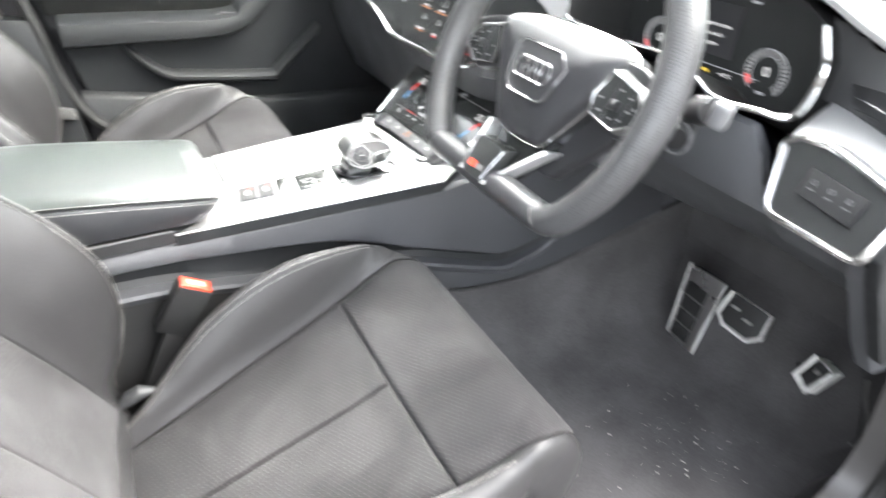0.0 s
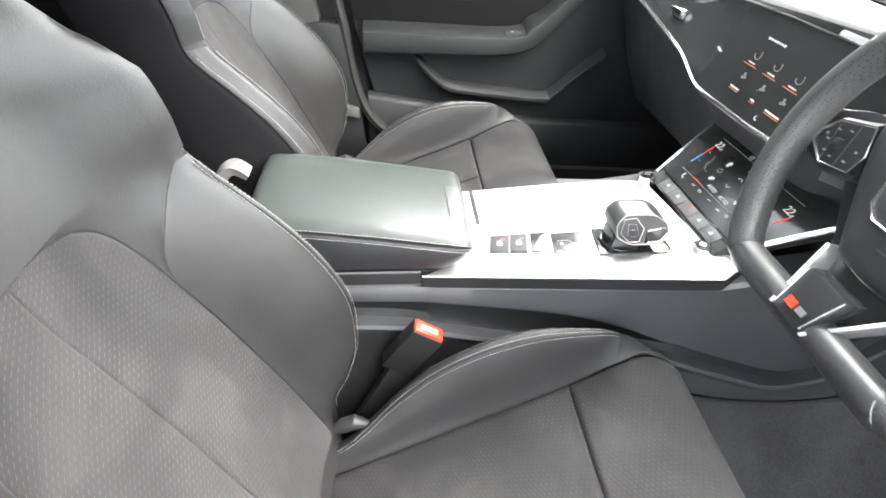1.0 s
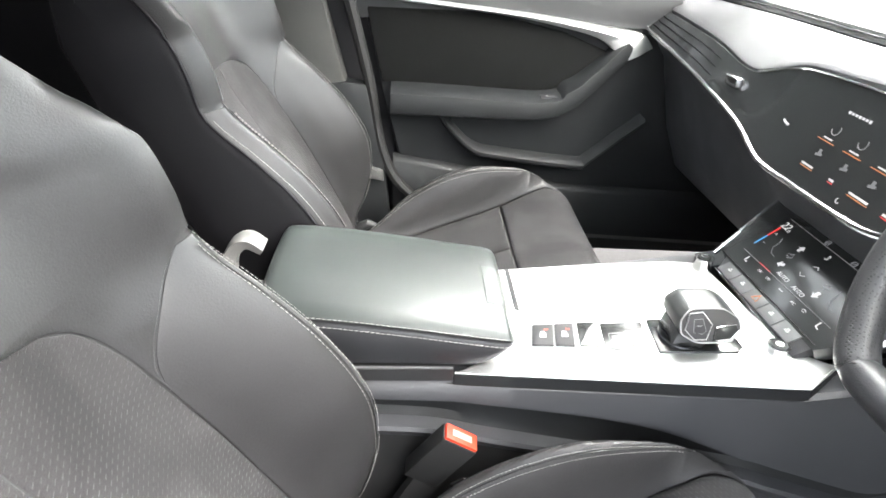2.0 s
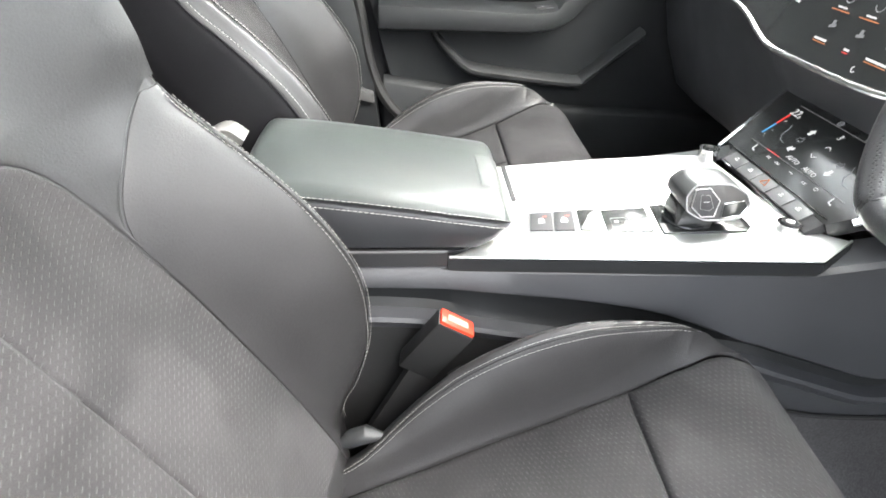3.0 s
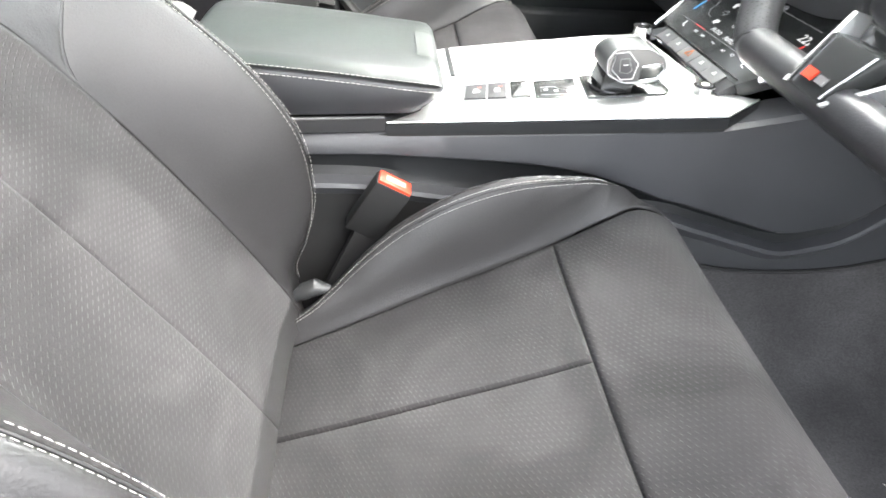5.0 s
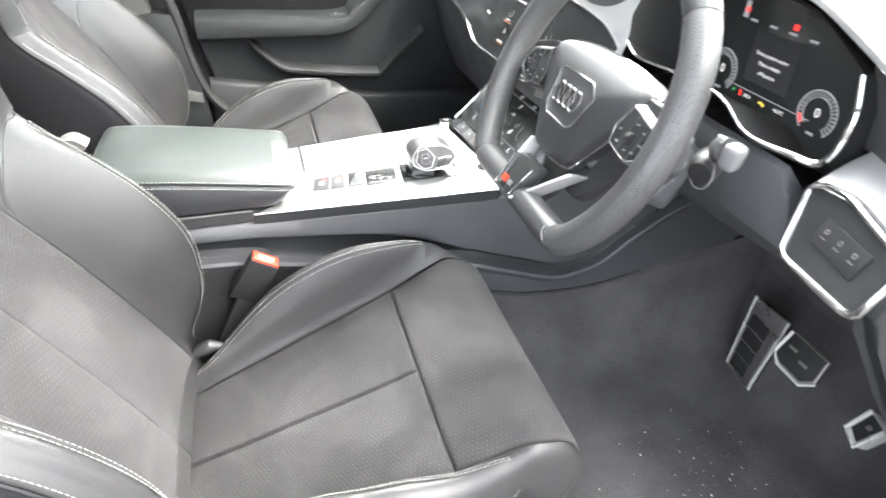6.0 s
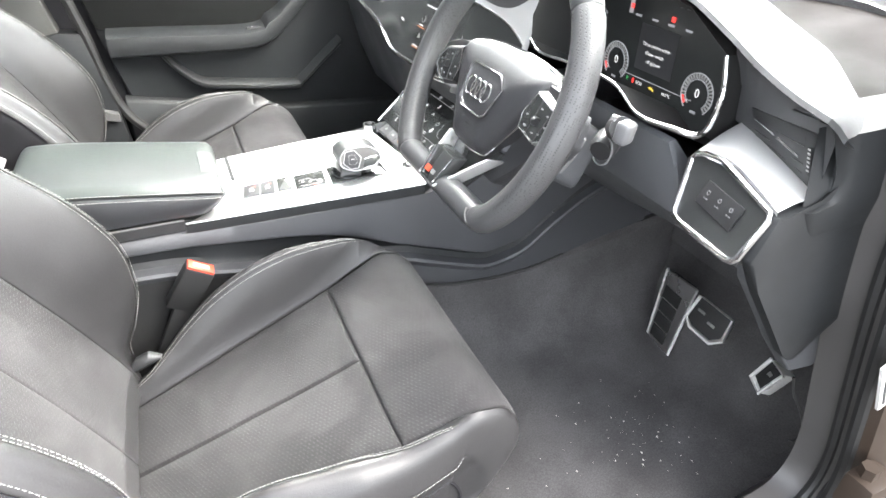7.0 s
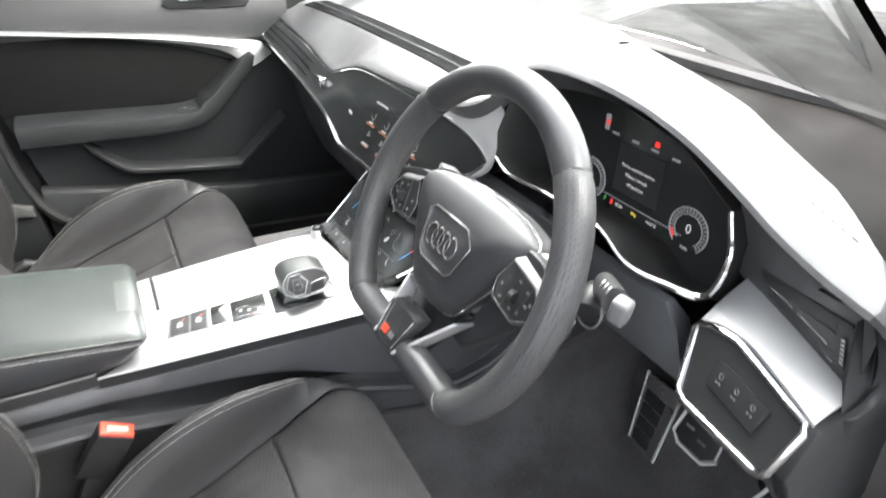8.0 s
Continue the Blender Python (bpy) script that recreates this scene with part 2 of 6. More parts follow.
def tube(points, radius, sides=10, closed=False, squash=1.0, bm=None):
    """A round bar along a line of points; radius is a number or one a point."""
    p = np.array(points, float)
    n = len(p)
    r = np.broadcast_to(radius, n)
    rows, side = [], None
    for i in range(n):
        a = p[(i - 1) % n] if closed or i else p[0]
        b = p[(i + 1) % n] if closed or i < n - 1 else p[-1]
        d = Vector(b - a).normalized()
        if side is None:
            side = d.cross(Vector((0, 0, 1)))
            side = d.cross(Vector((0, 1, 0))) if side.length < 0.3 else side
        side = (side - d * side.dot(d)).normalized()
        up = side.cross(d)
        rows.append([Vector(p[i]) + float(r[i]) * (math.cos(w) * side + squash * math.sin(w) * up) for w in np.linspace(0, 2 * math.pi, sides, endpoint=False).tolist()])
    return sheet(rows, close_u=closed, close_v=True, bm=bm, caps=not closed)


def prism(outline, shift, bevel=0.0, segments=2, bm=None):
    """A solid between an outline of 3D points and the same outline moved by shift."""
    own = bm is None
    bm = bmesh.new()
    low = [bm.verts.new(p) for p in outline]
    high = [bm.verts.new(Vector(p) + Vector(shift)) for p in outline]
    bm.faces.new(low[::-1])
    bm.faces.new(high)
    n = len(low)
    for i in range(n):
        bm.faces.new((low[i], low[(i + 1) % n], high[(i + 1) % n], high[i]))
    if bevel:
        bmesh.ops.bevel(bm, geom=bm.edges[:], offset=bevel, segments=segments, affect="EDGES", profile=0.6)
    return bm


def box(x0, x1, y0, y1, z0, z1, bevel=0.0, segments=2):
    return prism([(x0, y0, z0), (x1, y0, z0), (x1, y1, z0), (x0, y1, z0)], (0, 0, z1 - z0), bevel, segments)


def moved(bm, m):
    bmesh.ops.transform(bm, matrix=m, verts=bm.verts)
    return bm


def stitches(points, length=0.0034, gap=0.0022, radius=0.00036, lift=(0, 0, 0)):
    """Single sewn threads along a line of points."""
    p = np.array(points, float) + np.array(lift)
    s = np.r_[0, np.cumsum(np.linalg.norm(np.diff(p, axis=0), axis=1))]
    verts, faces = [], []
    for a in np.arange(0, s[-1] - length, length + gap):
        e = [Vector([np.interp(w, s, p[:, k]) for k in range(3)]) for w in (a, a + length)]
        d = (e[1] - e[0]).normalized()
        side = d.cross(Vector((0.3, 0.2, 1))).normalized() * radius
        up = side.cross(d).normalized() * radius
        i = len(verts)
        verts += [e[0] - d * radius] + [e[0] + v for v in (side, up, -side, -up)] + [e[1] + v for v in (side, up, -side, -up)] + [e[1] + d * radius]
        faces += [(i + 1 + k, i + 1 + (k + 1) % 4, i + 5 + (k + 1) % 4, i + 5 + k) for k in range(4)]
        faces += [(i, i + 1 + (k + 1) % 4, i + 1 + k) for k in range(4)] + [(i + 9, i + 5 + k, i + 5 + (k + 1) % 4) for k in range(4)]
    me = bpy.data.meshes.new("thread")
    me.from_pydata([tuple(v) for v in verts], [], faces)
    bm = bmesh.new()
    bm.from_mesh(me)
    bpy.data.meshes.remove(me)
    return bm


def edge_steps(a, b, n, tight=(0.0, 0.0013, 0.004, 0.010)):
    """Steps from a to b, closer together near both ends."""
    if b - a < 3 * tight[-1]:
        tight = [t * (b - a) / (3 * tight[-1]) for t in tight]
    inner = np.linspace(a + tight[-1], b - tight[-1], n)[1:-1]
    return np.r_[[a + t for t in tight], inner, [b - t for t in tight[::-1]]]


def padded(surface, rows, cols, groove=0.012, radius=0.007, plump=0.0, sewn=(1, 1, 1, 1)):
    """An upholstered panel on a surface(u, v): rows of u, and for each the limits cols(u) = (v0, v1) in metres; its rim sinks into the seams."""
    us = edge_steps(rows[0], rows[1], rows[2])
    pts = []
    for u in us:
        v0, v1 = cols(u)
        line = []
        for v in edge_steps(v0, v1, rows[3]):
            e = min([d for d, s in zip((u - us[0], us[-1] - u, v - v0, v1 - v), sewn) if s] + [1.0])
            h = 1e-3
            p = Vector(surface(u, v))
            du, dv = Vector(surface(u + h, v)) - Vector(surface(u - h, v)), Vector(surface(u, v + h)) - Vector(surface(u, v - h))
            nrm = du.cross(dv).normalized()
            dip = -groove * max(0.0, 1 - e / radius) ** 2
            swell = plump * (1 - math.exp(-e / 0.03))
            line.append((p + nrm * (dip + swell), (v, u)))
        pts.append(line)
    bm = sheet([[q for q, _ in line] for line in pts])
    flat = [uv for line in pts for _, uv in line]
    layer = bm.loops.layers.uv.new("cloth")
    bm.verts.index_update()
    for face in bm.faces:
        for loop in face.loops:
            loop[layer].uv = flat[loop.vert.index]
    return bm

# ---------------------------------------------------------------- seats


def curve_at(points, keys=None):
    """A smooth plane curve as a function of its length."""
    dense = spline(points, 240)
    s = np.r_[0, np.cumsum(np.linalg.norm(np.diff(dense, axis=0), axis=1))]
    return lambda u: (np.interp(u, s, dense[:, 0]), np.interp(u, s, dense[:, 1])), s[-1], lambda axis, value: float(np.interp(value, dense[:, axis] if dense[-1, axis] > dense[0, axis] else dense[::-1, axis], s if dense[-1, axis] > dense[0, axis] else s[::-1]))


def table(keys, values):
    """A smooth function through the given values."""
    dense = spline(list(zip(keys, values)), 400)
    return lambda q: float(np.interp(q, dense[:, 0], dense[:, 1]))


cush_line, cush_len, _ = curve_at([(-0.10, 0.158), (-0.05, 0.173), (0.03, 0.197), (0.106, 0.222), (0.185, 0.247), (0.26, 0.274), (0.32, 0.302), (0.362, 0.316), (0.402, 0.304), (0.426, 0.27), (0.428, 0.235), (0.405, 0.2)])
CUSH_W = table([-0.1, -0.05, 0.27, 0.33, 0.37, 0.425], [0.124, 0.131, 0.182, 0.190, 0.196, 0.192])
CUSH_C = table([-0.1, -0.04, -0.02, 0.01, 0.05, 0.09, 0.2, 0.3, 0.43], [0.142, 0.150, 0.158, 0.174, 0.187, 0.194, 0.2, 0.203, 0.203])
CUSH_B = table([-0.06, 0.0, 0.04, 0.09, 0.146, 0.2, 0.25, 0.3, 0.34, 0.37, 0.41], [0.022, 0.05, 0.074, 0.095, 0.107, 0.105, 0.090, 0.064, 0.034, 0.012, 0.0])
back_line, back_len, back_u = curve_at([(-0.045, 0.14), (-0.072, 0.225), (-0.118, 0.34), (-0.170, 0.45), (-0.218, 0.535), (-0.244, 0.58), (-0.272, 0.65), (-0.304, 0.74), (-0.335, 0.83), (-0.365, 0.93)])
BACK_W = table([0.17, 0.24, 0.4, 0.51, 0.558, 0.585, 0.599, 0.607, 0.611, 0.613], [0.165, 0.162, 0.145, 0.131, 0.123, 0.112, 0.096, 0.07, 0.035, 0.006])
BACK_P = table([0.17, 0.225, 0.268, 0.31, 0.351, 0.411, 0.483, 0.546, 0.6, 0.646, 0.69, 0.72, 0.745, 0.8, 0.95], [0.0, 0.008, 0.043, 0.073, 0.094, 0.113, 0.108, 0.088, 0.066, 0.072, 0.072, 0.058, 0.042, 0.035, 0.03])
BACK_K = table([0.17, 0.66, 0.70, 0.75, 0.80, 0.86, 0.93, 0.96], [1.0, 1.0, 0.97, 0.86, 0.68, 0.6, 0.56, 0.5])
WORN = table([-0.1, 0.05, 0.09, 0.146, 0.2, 0.25, 0.3, 0.34, 0.43], [1.0, 0.95, 0.85, 0.60, 0.44, 0.26, 0.14, 0.04, 0.0])
profiles = {}


def across(kind, u, v):
    """Height over the middle line and distance from it, at v metres across a seat surface."""
    key = (kind, round(u, 5), v < 0)
    if key not in profiles:
        if kind == "cushion":
            x = cush_line(u)[0]
            w, b = CUSH_W(x), CUSH_B(x) * (WORN(x) if v < 0 else 1.0)
            c = CUSH_C(x)
            g = 1.0 - 0.7 * float(np.clip((x - 0.2) / 0.15, 0, 1))
            ctrl = [(0, 0, 0), (0.6 * w, 0.6 * w, 0.001), (w, w, 0.007), ((w + c) / 2, (w + c) / 2, 0.58 * b + 0.008), (c, c, b + 0.004), (c + 0.024, c + 0.021 * g, 0.8 * b - 0.002 - 0.012 * (1 - g)), (c + 0.055, c + 0.034 * g, b - 0.045), (c + 0.066, c + 0.031 * g - 0.004 * (1 - g), b - 0.055), (c + 0.085, c + 0.028 * g - 0.012 * (1 - g), b - 0.078), (c + 0.105, c + 0.014 * g - 0.012 * (1 - g), b - 0.096), (c + 0.13, c + 0.004 - 0.010 * (1 - g), b - 0.12), (0.39, c + 0.002 - 0.008 * (1 - g), b - 0.19)]
        else:
            z = back_line(u)[1]
            w, b, k = max(BACK_W(z), 0.12), BACK_P(z), BACK_K(z)
            ctrl = [(0, 0, 0), (0.6 * w, 0.6 * w * k, 0.0), (w, w * k, 0.011), ((w + 0.22) / 2, (w + 0.22) / 2 * k, 0.5 * b + 0.005), (0.222, 0.22 * k, b), (0.246, 0.239 * k, b - 0.010), (0.268, 0.252 * k, b - 0.028), (0.305, 0.256 * k, min(b - 0.085, -0.012)), (0.36, 0.252 * k, -0.050), (0.42, 0.240 * k, -0.085)]
        profiles[key] = spline(ctrl, 160)
    c = profiles[key]
    s, h = np.interp(abs(v), c[:, 0], c[:, 1]), np.interp(abs(v), c[:, 0], c[:, 2])
    return math.copysign(s, v), h


def cushion(u, v):
    x, z = cush_line(u)
    s, h = across("cushion", u, v)
    back = 0.085 * max(0.0, (abs(v) - 0.188) / 0.1) ** 1.3 * float(np.clip((x - 0.32) / 0.09, 0, 1))
    return x - min(back, 0.13), s, max(z + h, 0.085)


def backrest(u, v):
    x, z = back_line(u)
    s, h = across("back", u, v)
    return x + h, -s - 0.008 * float(np.clip((z - 0.2) / 0.2, 0, 1)), z + 0.12 * h


def seam_line(surface, us, v_of, lift=0.0012):
    out = []
    for u in us:
        v, h = v_of(u), 1e-3
        p = Vector(surface(u, v))
        n = (Vector(surface(u + h, v)) - Vector(surface(u - h, v))).cross(Vector(surface(u, v + h)) - Vector(surface(u, v - h))).normalized()
        out.append(p + n * lift)
    return out


def build_seat(label):
    seat = thing("sports_seat", label, "car seat", "front seats")
    u_seam = next(u for u in np.linspace(0, cush_len, 800) if cush_line(u)[0] > 0.262)
    w_at = lambda u: CUSH_W(cush_line(u)[0])
    for side in (1, -1):
        lim = (lambda u: (0.0, w_at(u))) if side > 0 else (lambda u: (-w_at(u), 0.0))
        part("cushion_insert", padded(cushion, (0.0, u_seam, 26, 12), lim, 0.006, 0.006, 0.003), FABRIC, seat, "grey embossed fabric seat insert")
        lim = (lambda u: (w_at(u), 0.39)) if side > 0 else (lambda u: (-0.39, -w_at(u)))
        part("cushion_bolster", padded(cushion, (0.0, cush_len, 110, 60), lim, 0.003, 0.0025, 0.003), LEATHER, seat, "black leather side bolster")
        crest = lambda u, q: side * (CUSH_C(cush_line(u)[0]) - 0.001 - q * (CUSH_C(cush_line(u)[0]) - w_at(u)))
        part("seam", tube(seam_line(cushion, np.linspace(0.04, u_seam + 0.075, 120), lambda u: crest(u, 0.135), 0.0034), 0.0010, 6), RUBBER, seat, "dark sewn seam")
        for inset in (0.08, 0.19):
            line = seam_line(cushion, np.linspace(0.05, u_seam + 0.068, 130), lambda u: crest(u, inset), 0.0046)
            part("stitching", stitches(line, 0.0030, 0.0018, 0.00032), THREAD, seat, "pale double stitching")
        line = seam_line(cushion, np.linspace(0.05, u_seam + 0.105, 140), lambda u: side * (CUSH_C(cush_line(u)[0]) + 0.062), 0.0028)
        part("side_seam", tube(line, 0.0012, 6), RUBBER, seat, "dark lower side seam")
        line = seam_line(cushion, np.linspace(0.05, u_seam + 0.105, 140), lambda u: side * (CUSH_C(cush_line(u)[0]) + 0.058), 0.004)
        part("stitching", stitches(line), THREAD, seat, "pale stitching on the side")
    for side in (1, -1):
        line = seam_line(cushion, np.linspace(0.03, cush_len - 0.02, 90), lambda u: side * (CUSH_C(cush_line(u)[0]) + 0.09), 0.003)
        part("piping", tube(line, 0.0028, 6), SHELL, seat, "black piping")
    part("thigh_support", padded(cushion, (u_seam, cush_len - 0.004, 18, 26), lambda u: (-w_at(u), w_at(u)), 0.009, 0.008, 0.003), FABRIC, seat, "grey embossed fabric front cushion")
    # backrest
    ua, ub, uc, ud = back_u(1, 0.19), back_u(1, 0.51), back_u(1, 0.6125), back_u(1, 0.606)
    us = back_u(1, 0.222)
    bw = lambda u: BACK_W(back_line(u)[1])
    top = lambda u: bw(u) if u < ub else bw(ub) + (0.207 - bw(ub)) * ((u - ub) / (ud - ub)) ** 2
    for side in (1, -1):
        pick = lambda a, b: (a, b) if side > 0 else (-b, -a)
        part("back_insert", padded(backrest, (us, uc, 30, 12), lambda u: pick(0.0, bw(u)), 0.002, 0.0025, 0.003, (0, 1, 1, 1)), FABRIC, seat, "grey embossed fabric back insert")
        part("lower_back_strip", padded(backrest, (ua, us, 6, 8), lambda u: pick(0.0, bw(u)), 0.002, 0.0025, 0.002, (0, 0, 1, 1)), LEATHER, seat, "black leather strip under the back insert")
        part("back_bolster", padded(backrest, (ua, ud, 36, 20), lambda u: pick(top(u), 0.264), 0.0022, 0.002, 0.003), LEATHER, seat, "black leather side bolster")
        part("shoulder", padded(backrest, (ub, uc, 16, 14), lambda u: pick(bw(u), max(min(top(u), 0.264), bw(u) + 0.004)), 0.0022, 0.002, 0.002, (1, 0, 1, 1)), LEATHER, seat, "black leather shoulder panel")
        part("side_shell", padded(backrest, (ua, back_len, 30, 8), lambda u: pick(0.264, 0.42), 0.003, 0.003), SHELL, seat, "dark leather side flank")
        line = seam_line(backrest, np.linspace(ua + 0.02, ud - 0.01, 120), lambda u: side * 0.2235, 0.0035)
        part("crest_seam", tube(line, 0.0011, 6), RUBBER, seat, "dark sewn seam")
        for inset in (0.2203, 0.2267):
            line = seam_line(backrest, np.linspace(ua + 0.02, ud - 0.01, 120), lambda u: side * inset, 0.005)
            part("stitching", stitches(line), THREAD, seat, "pale double stitching")
        line = seam_line(backrest, np.linspace(ua + 0.02, back_len - 0.02, 120), lambda u: side * 0.2645, 0.001)
        part("piping", tube(line, 0.0022, 6), SHELL, seat, "dark piping along the flank")
        line = seam_line(backrest, np.linspace(ua + 0.02, ud - 0.01, 120), lambda u: side * 0.2575, 0.0045)
        part("stitching", stitches(line), THREAD, seat, "pale stitching beside the piping")
    part("upper_back", padded(backrest, (uc, back_len, 30, 40), lambda u: (-0.264, 0.264), 0.0022, 0.002, 0.002, (0, 1, 1, 1)), LEATHER, seat, "black leather upper backrest")
    rows = [[Vector(backrest(u, v)) - Vector((0.0012, 0, 0.0004)) for v in np.linspace(-0.262, 0.262, 60)] for u in np.linspace(ub - 0.03, ud + 0.05, 30)]
    part("lining", sheet(rows), LEATHER, seat)
    rows = [[Vector(backrest(u, v)) for v in (0.42, -0.42)] for u in np.linspace(ua, back_len, 24)]
    part("back_shell", sheet(rows), SHELL, seat)
    # small tag at the inner bolster, hinge covers beside the cushion
    part("tag", moved(box(-0.009, 0.009, -0.0012, 0.0012, -0.012, 0.012, 0.001), pose(0.076, 0.217, 0.282, 25, 30, 15)), LEATHER, seat, "small black fabric tag")
    for side in (1, -1):
        part("hinge_cover", tube([(-0.06, side * 0.174, 0.214), (-0.045, side * 0.173, 0.226), (-0.03, side * 0.172, 0.233), (-0.012, side * 0.171, 0.230)], [0.006, 0.011, 0.011, 0.005], 12), SILLGREY, seat, "grey plastic hinge cover")
    # base
    for side in (1, -1):
        pts = [(-0.12, side * 0.170, 0.05), (0.31, side * 0.170, 0.05), (0.35, side * 0.170, 0.13), (0.34, side * 0.170, 0.19), (-0.12, side * 0.170, 0.165)]
        part("side_valance", prism(pts, (0, side * 0.02, 0), 0.008), PLASTIC, seat, "grey plastic seat side cover")
    part("seat_frame", box(-0.1, 0.36, -0.2, 0.2, 0.035, 0.145, 0.01), RUBBER, seat)
    for y in (-0.2, 0.2):
        part("rail", box(-0.2, 0.38, y - 0.02, y + 0.02, 0.012, 0.036, 0.004), RUBBER, seat)
    return seat


driver_seat = build_seat("black leather sports seat with grey embossed fabric centre")
driver_seat.location = (0, -0.388, 0)
copy_thing(driver_seat, pose(-0.05, 0.377, 0.02))

# ---------------------------------------------------------------- floor, shell of the car


def structure(name, bm, mat, label, category, smooth=True):
    return tagged(part(name, bm, mat, smooth=smooth), label, category, kind="structure")


rows = []
for x in np.r_[np.linspace(-1.9, 0.85, 60), np.linspace(0.87, 1.12, 14)]:
    z = 0.012 + 6 * max(0.0, x - 0.94) ** 2
    rows.append([(x, y, z + 0.004 * noise.noise((x * 6, y * 6, 0)) + 0.06 * max(0.0, abs(y) - 0.66)) for y in np.linspace(-0.72, 0.72, 80)])
structure("floor", sheet(rows), CARPET, "dark grey carpet strewn with small pale crumbs", "carpet")
structure("bulkhead", box(1.1, 1.14, -0.75, 0.75, 0.0, 0.74), CARPET, "dark carpeted bulkhead behind the pedals", "bulkhead", False)
structure("ground", box(-60, 60, -60, 60, -0.36, -0.32), ASPHALT, "pale grey asphalt under the car", "ground", False)
structure("ceiling", box(-1.9, 0.22, -0.64, 0.64, 1.2, 1.26, 0.02), HEADLINER, "pale cloth headliner of the car roof", "headliner")
structure("wall_rear", box(-1.98, -1.9, -0.78, 0.78, 0.0, 1.24), SHELL, "dark rear wall of the cabin", "rear wall", False)
structure("wall_near", box(-1.9, -0.45, -0.82, -0.74, 0.0, 1.24), SHELL, "dark rear side of the cabin", "rear side wall", False)
structure("wall_side", box(-1.9, -0.30, 0.74, 0.82, 0.0, 1.24), SHELL, "dark rear side of the cabin", "rear side wall", False)

# pillars on the far side
structure("wall_far", box(-0.34, 0.02, 0.765, 0.82, 0.0, 0.80), SHELL, "dark inner side of the far door opening", "side wall", False)
structure("wall_front", box(0.9, 1.14, 0.74, 0.82, 0.0, 0.74), SHELL, "dark side of the far footwell", "side wall", False)
structure("pillar_trim", prism([(-0.30, 0.70, 0.50), (-0.135, 0.70, 0.50), (-0.135, 0.70, 0.53), (-0.20, 0.68, 0.80), (-0.30, 0.60, 1.2), (-0.42, 0.60, 1.2), (-0.36, 0.68, 0.8)], (0, 0.05, 0), 0.006), GREIGE, "pale grey door pillar trim", "pillar trim")
structure("pillar_base", prism([(-0.30, 0.69, 0.02), (-0.02, 0.69, 0.02), (-0.05, 0.69, 0.33), (-0.085, 0.69, 0.525), (-0.135, 0.69, 0.53), (-0.3, 0.69, 0.5)], (0, 0.05, 0), 0.008), DARKSHADED, "dark lower pillar cover", "pillar cover")
structure("door_seal", tube(spline([(-0.16, 0.70, 0.86), (-0.122, 0.70, 0.70), (-0.082, 0.70, 0.525), (-0.06, 0.70, 0.39), (-0.03, 0.70, 0.31), (0.02, 0.70, 0.255), (0.1, 0.70, 0.2)], 40), 0.0125, 8), RUBBER, "black rubber door seal", "door seal")
structure("belt_cover", prism([(-0.135, 0.672, 0.365), (-0.10, 0.672, 0.340), (-0.052, 0.672, 0.326), (-0.050, 0.672, 0.302), (-0.10, 0.672, 0.312), (-0.14, 0.672, 0.338)], (0, 0.02, 0), 0.004), BELTGREY, "pale grey seat belt cover", "belt cover")

# sill, pillar and body on the near side
SILL = spline([(-0.655, -0.02), (-0.672, 0.022), (-0.686, 0.058), (-0.703, 0.086), (-0.728, 0.099), (-0.752, 0.096), (-0.766, 0.08), (-0.772, 0.035), (-0.80, 0.01), (-0.86, -0.02), (-0.88, -0.2)], 44)
rows = []
for x in np.linspace(-0.7, 0.90, 90):
    up = 0.8 * max(0.0, x - 0.74) ** 2
    rows.append([(x, y, z - 0.04 + up) for y, z in SILL])
structure("sill_trim", sheet(rows), FLANGE, "grey plastic door sill trim", "door sill")
rows = []
for x, y, top in spline([(0.845, -0.760, 0.06), (0.872, -0.758, 0.13), (0.892, -0.750, 0.28), (0.91, -0.738, 0.50), (0.98, -0.69, 0.50), (1.04, -0.645, 0.50), (1.1, -0.58, 0.50)], 60):
    row = []
    for k in np.linspace(0, 1, 8):
        row.append((x - 0.05 * (1 - k) * (x > 0.9), y + 0.10 * (1 - k), 0.008 + 0.035 * k**3))
    for k in np.linspace(0.12, 1, 10):
        row.append((x, y - 0.012 * k, 0.043 + (max(top, 0.05) - 0.043) * k))
    rows.append(row)
structure("kick_panel", sheet(rows), CARPET, "dark carpeted side of the footwell", "kick panel")
seal_line = spline([(-0.6, -0.757, 0.066), (0.3, -0.757, 0.066), (0.74, -0.757, 0.066), (0.83, -0.755, 0.068), (0.868, -0.752, 0.085), (0.878, -0.752, 0.130), (0.864, -0.754, 0.2), (0.832, -0.756, 0.290), (0.775, -0.757, 0.455), (0.745, -0.757, 0.56), (0.725, -0.760, 0.65), (0.69, -0.775, 0.76), (0.60, -0.79, 0.88), (0.42, -0.76, 1.04)], 170)
structure("door_seal", tube(seal_line, 0.008, 8), RUBBER, "black rubber door seal round the opening", "door seal")
structure("door_seal", tube([(x - 0.006, y - 0.026, z - 0.006) for x, y, z in seal_line], 0.009, 8), RUBBER, "black rubber outer door seal", "door seal")
rows = [[(x - 0.012, y + 0.045, z + 0.006), (x - 0.004, y + 0.024, z + 0.003), (x + 0.001, y + 0.006, z), (x - 0.001, y - 0.015, z - 0.004), (x - 0.004, y - 0.034, z - 0.008)] for x, y, z in seal_line[84:]]
structure("pillar_flange", sheet(rows), FLANGE, "grey inner edge of the door opening", "door opening")
rows = []
